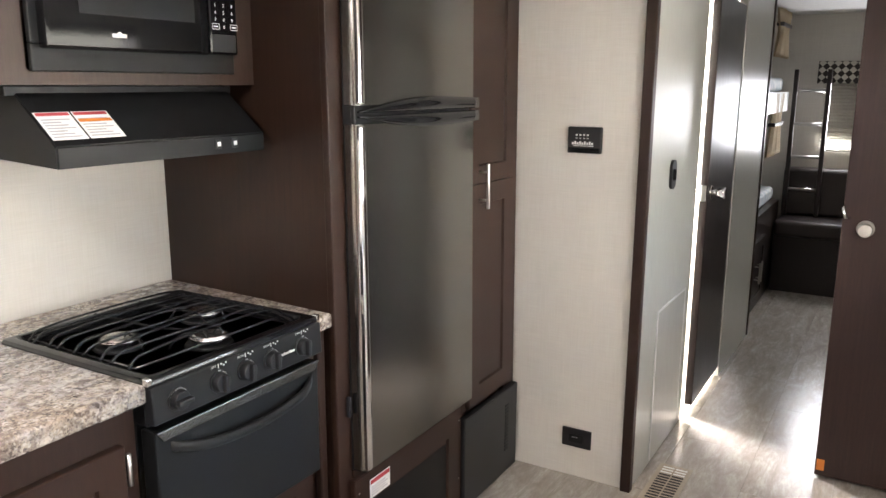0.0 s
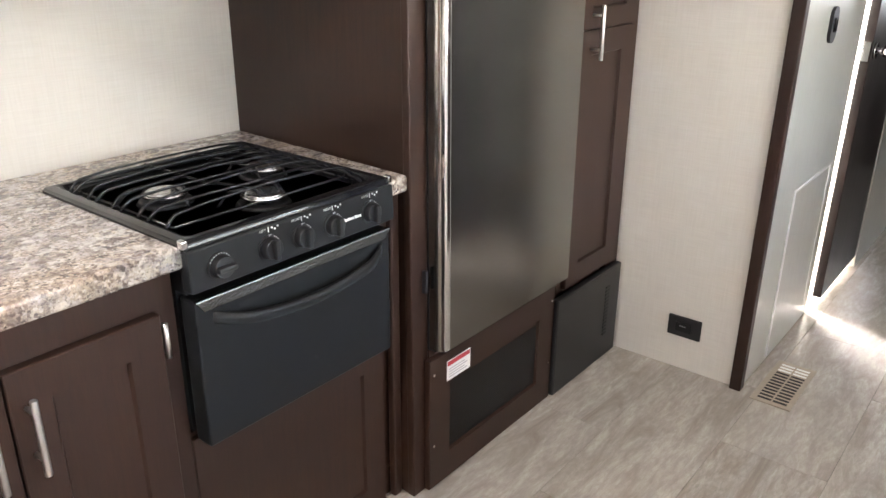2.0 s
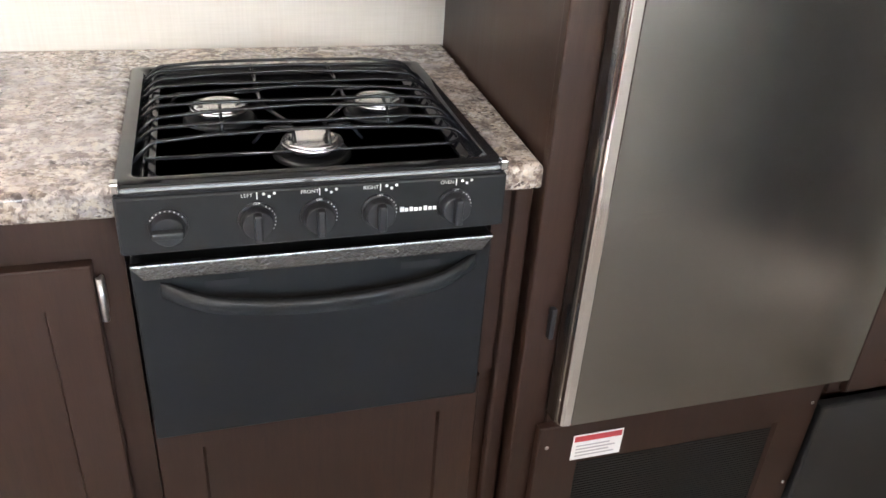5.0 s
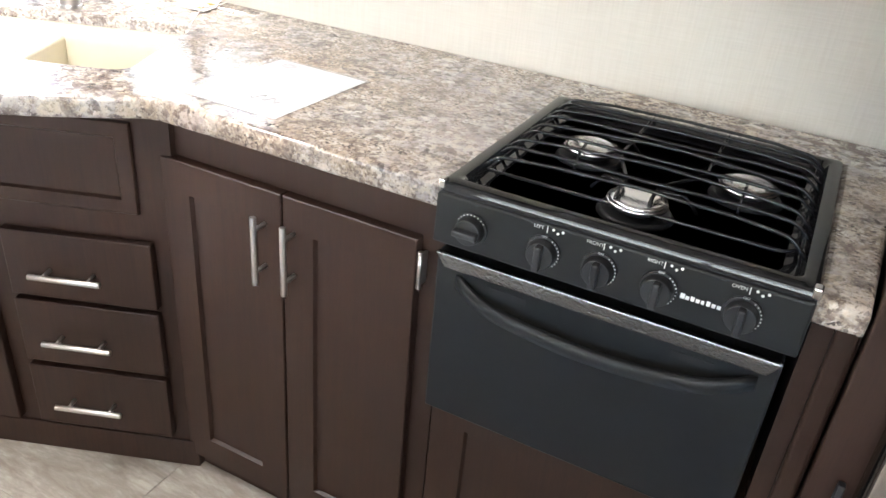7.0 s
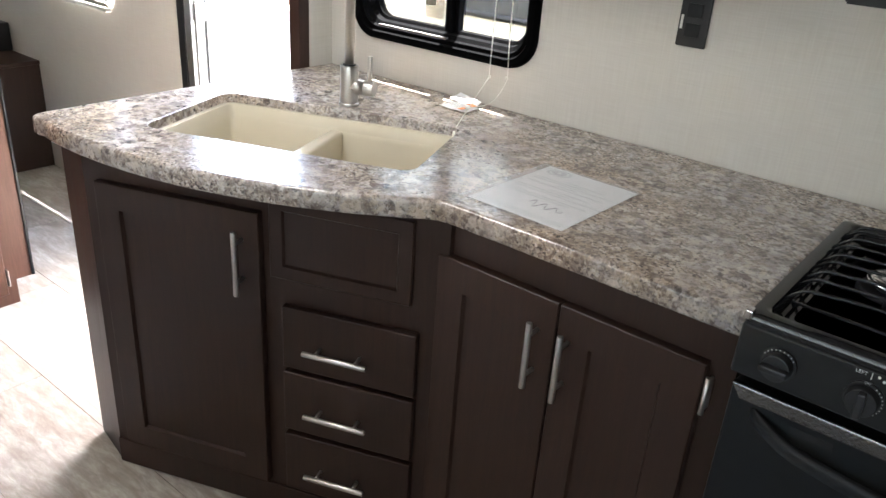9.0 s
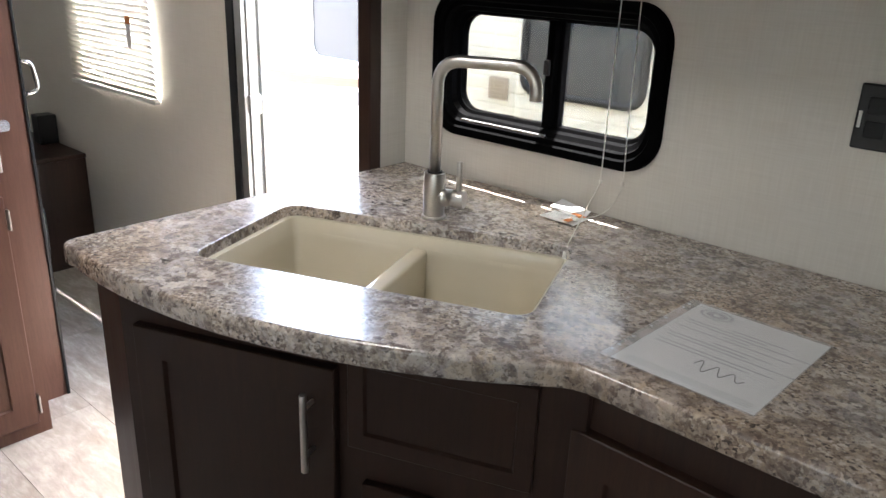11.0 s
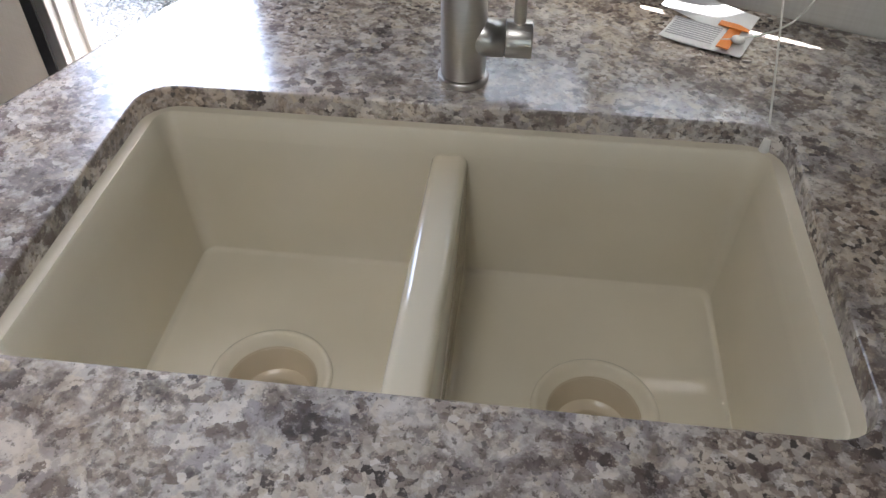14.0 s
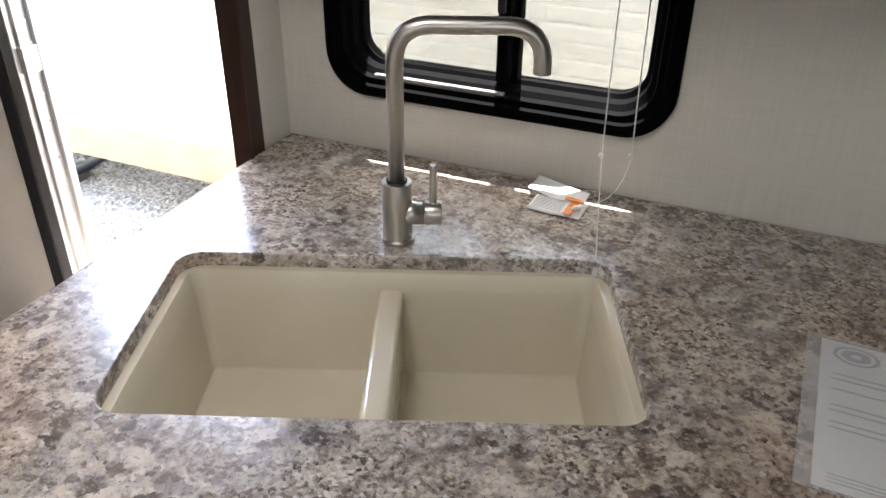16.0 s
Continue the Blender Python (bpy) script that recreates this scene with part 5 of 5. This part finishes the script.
part("plate", moved(bm, Euler((math.pi / 2, 0, 0)).to_matrix().to_4x4()), MATTE_BLACK, sw)
part("rocker", boxed(-0.012, 0.012, -0.016, -0.009, -0.022, 0.022, bevel=0.003), GLOSS_BLACK, sw)
ah = thing("access_hatch", "pale access hatch with a white beading in the hallway panel", "hatch", (1.56, -1.16, 0.0))
bm = bmesh.new()
hx0, hx1, hz0, hz1 = 1.335, 1.78, 0.015, 0.645
for a in ((hx0, hx1, hz1 - 0.012, hz1), (hx0, hx0 + 0.012, hz0, hz1 - 0.012), (hx1 - 0.012, hx1, hz0, hz1 - 0.012)):
    box(bm, a[0], a[1], -1.166, -1.1605, a[2], a[3], 0.002, 1)
part("beading", bm, WHITE_GEL, ah)
part("board", boxed(hx0 + 0.012, hx1 - 0.012, -1.1635, -1.1605, hz0, hz1 - 0.012), HALL_WALL, ah)
bd = thing("door_1", "dark glossy bathroom door standing ajar", "door", m=Matrix.Translation((2.498, -1.178, 0.05)) @ Euler((0, 0, radians(0.2))).to_matrix().to_4x4())
tagged(bd, kind="structure")
part("leaf", boxed(-0.585, -0.002, -0.017, 0.017, 0, 1.83, bevel=0.002), DOOR_WOOD, bd)
for s in (-1, 1):
    bm = bmesh.new()
    y = s * 0.017
    rod(bm, (-0.53, y, 0.99), (-0.53, y + s * 0.008, 0.99), 0.03, seg=28)
    rod(bm, (-0.53, y + s * 0.008, 0.99), (-0.53, y + s * 0.03, 0.99), 0.012, seg=20)
    rod(bm, (-0.53, y + s * 0.03, 0.99), (-0.53, y + s * 0.066, 0.99), 0.021, 0.026, seg=28, soft=0.004)
    part("knob", bm, CHROME, bd, "chrome door knob")
part("latch_plate", boxed(-0.5862, -0.584, -0.011, 0.011, 0.955, 1.025), CHROME, bd)
# brown door on the other side of the hallway
wb = structure("wall_bedroom", boxed(1.6, 1.64, YR, -1.762, 0, ZC), DARK_WOOD, "dark brown partition across from the bathroom")
bw = tagged(thing("door_2", "dark brown plain door with a round metal knob", "door", (1.59, -2.0, 0.0)), kind="structure")
part("leaf", boxed(1.568, 1.598, -2.36, -1.752, 0.012, 1.9, bevel=0.003), wood("umber_door", (0.03, 0.015, 0.012), (0.055, 0.028, 0.022)), bw)
bm = bmesh.new()
rod(bm, (1.568, -1.83, 1.0), (1.56, -1.83, 1.0), 0.03, seg=28)
rod(bm, (1.56, -1.83, 1.0), (1.535, -1.83, 1.0), 0.012, seg=20)
rod(bm, (1.535, -1.83, 1.0), (1.508, -1.83, 1.0), 0.026, 0.024, seg=28, soft=0.004)
part("knob", bm, PULL_STEEL, bw, "satin round knob")
bm = bmesh.new()
tube(bm, [(1.568, -1.758, 1.075), (1.545, -1.752, 1.07), (1.54, -1.762, 1.04), (1.568, -1.775, 1.035)], 0.006, 8)
part("catch", bm, CHROME, bw, "clear catch")
part("tape", boxed(1.5665, 1.5682, -1.785, -1.757, 0.035, 0.08), ORANGE, bw, "torn orange tape")

fv = thing("floor_register", "tan metal floor heating register", "vent", (1.21, -1.27, 0))
part("rim", boxed(1.05, 1.37, -1.335, -1.205, 0.0005, 0.004, bevel=0.001, seg=1), VENT_TAN, fv)
for k in range(13):
    for y in (-1.318, -1.268):
        part("slot", boxed(1.072 + k * 0.022, 1.083 + k * 0.022, y, y + 0.044, 0.0035, 0.0046), RUBBER if k < 10 else WHITE_GEL, fv)

# ---- bunk room ----
for z, nm in ((0.66, "lower"), (1.46, "upper")):
    b = thing("bunk_bed", "bunk bed with a dark edge board and bare patterned mattress", "bed", (4.1, -0.6, z - 0.1), group="bunk beds")
    part("board", boxed(3.345, 4.75, -1.14, -0.01, z - 0.14 if z > 1 else 0.0, z, bevel=0.004), WHITE_GEL if z > 1 else DOOR_WOOD, b)
    part("mattress", boxed(3.36, 4.73, -1.1, -0.03, z + 0.001, z + 0.1, bevel=0.03, seg=4), TICKING, b, "bare mattress")
bd2 = thing("under_bunk_door", "dark wood cupboard door under the bunk with bar handles", "cabinet door", (3.7, -1.15, 0.1))
part("panel", shaker(3.4, 4.1, 0.06, 0.5, -1.16, 0.018, 0.06), DOOR_WOOD, bd2)
for x in (3.72, 3.8):
    part("handle", bar_pull((x, -1.16, 0.3), 0.14, "z"), PULL_STEEL, bd2)
ld = thing("bunk_ladder", "dark wooden ladder leaning on the bunks", "ladder", (4.72, -1.2, 0.6))
for dy in (0.0, 0.22):
    bm = boxed(4.7, 4.74, -1.2 - dy, -1.17 - dy, 0.55, 1.62, bevel=0.004)
    part("rail", bm, DOOR_WOOD, ld)
for k in range(4):
    bm = bmesh.new()
    rod(bm, (4.72, -1.42, 0.75 + k * 0.24), (4.72, -1.17, 0.75 + k * 0.24), 0.012, seg=12)
    part("rung", bm, ALU, ld)
bc = thing("bench_seat", "dark brown vinyl bench against the end wall", "bench", (4.75, -1.7, 0))
part("base", boxed(4.55, 4.93, -2.3, -1.15, 0, 0.42), DOOR_WOOD, bc)
part("seat", boxed(4.5, 4.93, -2.3, -1.15, 0.42, 0.54, bevel=0.03, seg=4), LEATHER, bc)
part("backrest", boxed(4.8, 4.935, -2.3, -1.15, 0.54, 0.9, bevel=0.03, seg=4), LEATHER, bc)
for z0, z1, x in ((1.03, 1.45, 4.3), (1.69, 2.0, 4.3)):
    cu = thing("bunk_curtain", "tan gathered curtain tied back beside the bunk", "curtain", (x, -1.13, z0), group="bunk curtains")
    bm = bmesh.new()
    prev = None
    for j in range(13):
        s = j / 12
        w = 0.17 + 0.14 * abs(s - 0.45) * 1.6
        pts = [(x - w + 2 * w * k / 24, -1.128 + 0.018 * math.sin(k * 1.9), z1 - (z1 - z0) * s) for k in range(25)]
        nxt = ring(bm, pts)
        if prev:
            bridge(bm, prev, nxt, True, False)
        prev = nxt
    bmesh.ops.solidify(bm, geom=list(bm.faces), thickness=0.004)
    part("cloth", bm, FABRIC, cu)
    part("tie", boxed(x - 0.19, x + 0.19, -1.152, -1.104, z0 + 0.2, z0 + 0.225, bevel=0.004), LEATHER, cu)
bwn = thing("bunk_window_blind", "white slatted blind under a lattice valance", "blind", (4.92, -1.55, 1.0))
for k in range(20):
    bm = boxed(-0.2, 0.2, -0.011, 0.011, -0.0006, 0.0006)
    moved(bm, Matrix.Translation((4.9, -1.56, 1.03 + k * 0.0245)) @ Euler((0, 0, math.pi / 2)).to_matrix().to_4x4() @ Euler((0.6, 0, 0)).to_matrix().to_4x4())
    part("slat", bm, SLAT, bwn)
part("valance", boxed(4.86, 4.93, -1.8, -1.31, 1.52, 1.68, bevel=0.004), VALANCE, bwn, "black and cream lattice valance")

# ---- lounge end: partition cabinet, low cabinet, blind ----
pw = structure("wall_lounge", boxed(-3.27, -3.205, -1.5, -0.635, 0, ZC), RED_WOOD, "brown partition with a grey edge")
structure("trim_lounge", boxed(-3.272, -3.2, -0.635, -0.625, 0, ZC, bevel=0.002), SATIN_BLACK, "charcoal edge trim on the partition")
wc = thing("tall_cabinet", "tall reddish-brown wood cabinet with closed doors", "cabinet", (-3.1, -1.0, 0))
part("body", boxed(-3.203, -3.03, -1.5, -0.757, 0, ZC - 0.001), RED_WOOD, wc)
rot = Matrix.Translation((-3.03, -0.755, 0)) @ Euler((0, 0, radians(90))).to_matrix().to_4x4()
for z0, z1 in ((0.05, 0.78), (0.82, 1.95)):
    d = part("door", moved(shaker(-0.62, -0.04, z0, z1, -0.02, 0.019, 0.07), rot), RED_WOOD, wc)
    for z in (z0 + 0.06, z1 - 0.07):
        part("hinge", moved(boxed(-0.036, -0.03, -0.024, -0.004, z - 0.03, z + 0.03, bevel=0.002), rot), PULL_STEEL, d)
bm = bmesh.new()
tube(bm, round_path([(-3.215, -0.624, 1.12), (-3.215, -0.592, 1.115), (-3.215, -0.58, 1.03), (-3.215, -0.624, 1.02)], 0.02, 5), 0.007, 10)
solid("pull_handle", bm, CHROME, "clear curved pull handle on the partition edge", "handle")
part("clear_bracket", moved(boxed(-0.08, -0.0, -0.05, -0.021, 0.965, 0.995, bevel=0.01, seg=3), rot), CLEAR_PLASTIC, wc)
lc = thing("low_cabinet", "dark brown low cabinet against the wall", "cabinet", (-4.5, -0.3, 0))
part("body", boxed(-4.93, -4.315, -0.75, -0.002, 0, 0.52), DARK_WOOD, lc)
part("top", boxed(-4.94, -4.305, -0.76, -0.001, 0.52, 0.54, bevel=0.004), DARK_WOOD, lc)
solid("speaker_box", boxed(-4.66, -4.58, -0.09, -0.003, 0.541, 0.68, bevel=0.006), MATTE_BLACK, "small black box on the low cabinet", "box")
rg = random.Random(9)
bm = bmesh.new()
bmesh.ops.create_icosphere(bm, subdivisions=3, radius=1)
for v in bm.verts:
    v.co *= 1 + 0.35 * noise.noise(v.co * 2.3)
    v.co = Vector((v.co.x * 0.09, v.co.y * 0.07, 0.12 + v.co.z * 0.2))
    v.co.z = max(v.co.z, 0.0)
moved(bm, Matrix.Translation((-4.215, -0.33, 0.0)) @ Matrix.Diagonal((1, 1, 1.5, 1)))
solid("plastic_bag", bm, CLEAR_PLASTIC, "crumpled clear plastic bag on the floor", "bag")

bl = thing("window_blind", "white slatted blind, half open, with a paper tag", "blind", (-3.9, -0.03, 0.88))
for k in range(29):
    bm = boxed(-0.36, 0.36, -0.0125, 0.0125, -0.0006, 0.0006)
    moved(bm, Matrix.Translation((-3.9, -0.03, 0.905 + k * 0.0235)) @ Euler((-1.0, 0, 0)).to_matrix().to_4x4())
    part("slat", bm, SLAT, bl)
part("bottom_rail", boxed(-4.262, -3.538, -0.043, -0.017, 0.878, 0.893, bevel=0.003), WHITE_PLASTIC, bl)
part("head_rail", boxed(-4.27, -3.53, -0.05, -0.005, 1.58, 1.62, bevel=0.003), WHITE_PLASTIC, bl)
part("paper_tag", boxed(-3.69, -3.655, -0.053, -0.051, 1.08, 1.2), PAPER, bl)
part("tag_header", boxed(-3.69, -3.655, -0.0535, -0.0508, 1.17, 1.2), ORANGE, bl)
lw = tagged(thing("window_2", "lounge window behind the blind", "window", (-3.9, 0, 0.93)), kind="structure")
g = part("pane", boxed(LWIN[0], LWIN[1], 0.03, 0.034, LWIN[2], LWIN[3]), GLASS, lw)
g.visible_shadow = False
dw = tagged(thing("window_3", "wide dinette window", "window", (-0.2, YR, 0.97)), kind="structure")
g = part("pane", boxed(-1.5, 1.1, YR - 0.03, YR - 0.026, 0.97, 1.73), TINTED, dw)
g.visible_shadow = False
bm = bmesh.new()
box(bm, -1.55, 1.15, YR + 0.0005, YR + 0.015, 0.92, 0.97, 0.004)
box(bm, -1.55, 1.15, YR + 0.0005, YR + 0.015, 1.73, 1.78, 0.004)
box(bm, -0.22, -0.18, YR + 0.0005, YR + 0.015, 0.97, 1.73, 0.004)
part("window_frame", bm, MATTE_BLACK, dw)
# Unseen overhang added to keep direct sun out of the dinette window
structure("awning", boxed(-4.0, 2.0, YR - 2.6, YR - 0.06, 2.0, 2.05), SIDING_TAN, "unseen tan board added to block sun at the dinette window")

# Unseen frame added around the overhead fill lamp
rv = thing("added_roof_vent", "unseen white square vent frame added around the counter's fill lamp", "vent", (-1.7, -1.05, ZC))
bm = bmesh.new()
for a in ((-1.9, -1.5, -1.25, -1.225), (-1.9, -1.5, -0.875, -0.85), (-1.9, -1.875, -1.225, -0.875), (-1.525, -1.5, -1.225, -0.875)):
    box(bm, *a, ZC - 0.022, ZC - 0.0005, 0.003)
part("frame", bm, WHITE_PLASTIC, rv)

# ---- floor planks ----
PL, PW, GAP = 0.915, 0.305, 0.0012
mesh_cache = {}
count = 0
fl = tagged(new("floor"), "grey-beige stone-look vinyl planks", "floor", kind="structure")


def plank_mesh(w, d):
    key = (round(w, 4), round(d, 4))
    if key not in mesh_cache:
        bm = bmesh.new()
        box(bm, -w / 2, w / 2, -d / 2, d / 2, -0.004, 0.0, 0.0005, 1)
        me = bpy.data.meshes.new("plank")
        bm.to_mesh(me)
        bm.free()
        me.materials.append(FLOOR)
        mesh_cache[key] = me
    return mesh_cache[key]


row = 0
y = 0.0
while y > YR:
    y2 = max(y - PW, YR)
    x = X0 - (row * 0.37) % PL
    while x < X1:
        xa, xb = max(x, X0), min(x + PL, X1)
        if xb - xa > 0.02:
            ob = new("plank", plank_mesh(xb - xa - GAP, y - y2 - GAP))
            ob.location = ((xa + xb) / 2, (y + y2) / 2, 0.0)
            ob.parent = fl
        x += PL
    y = y2
    row += 1
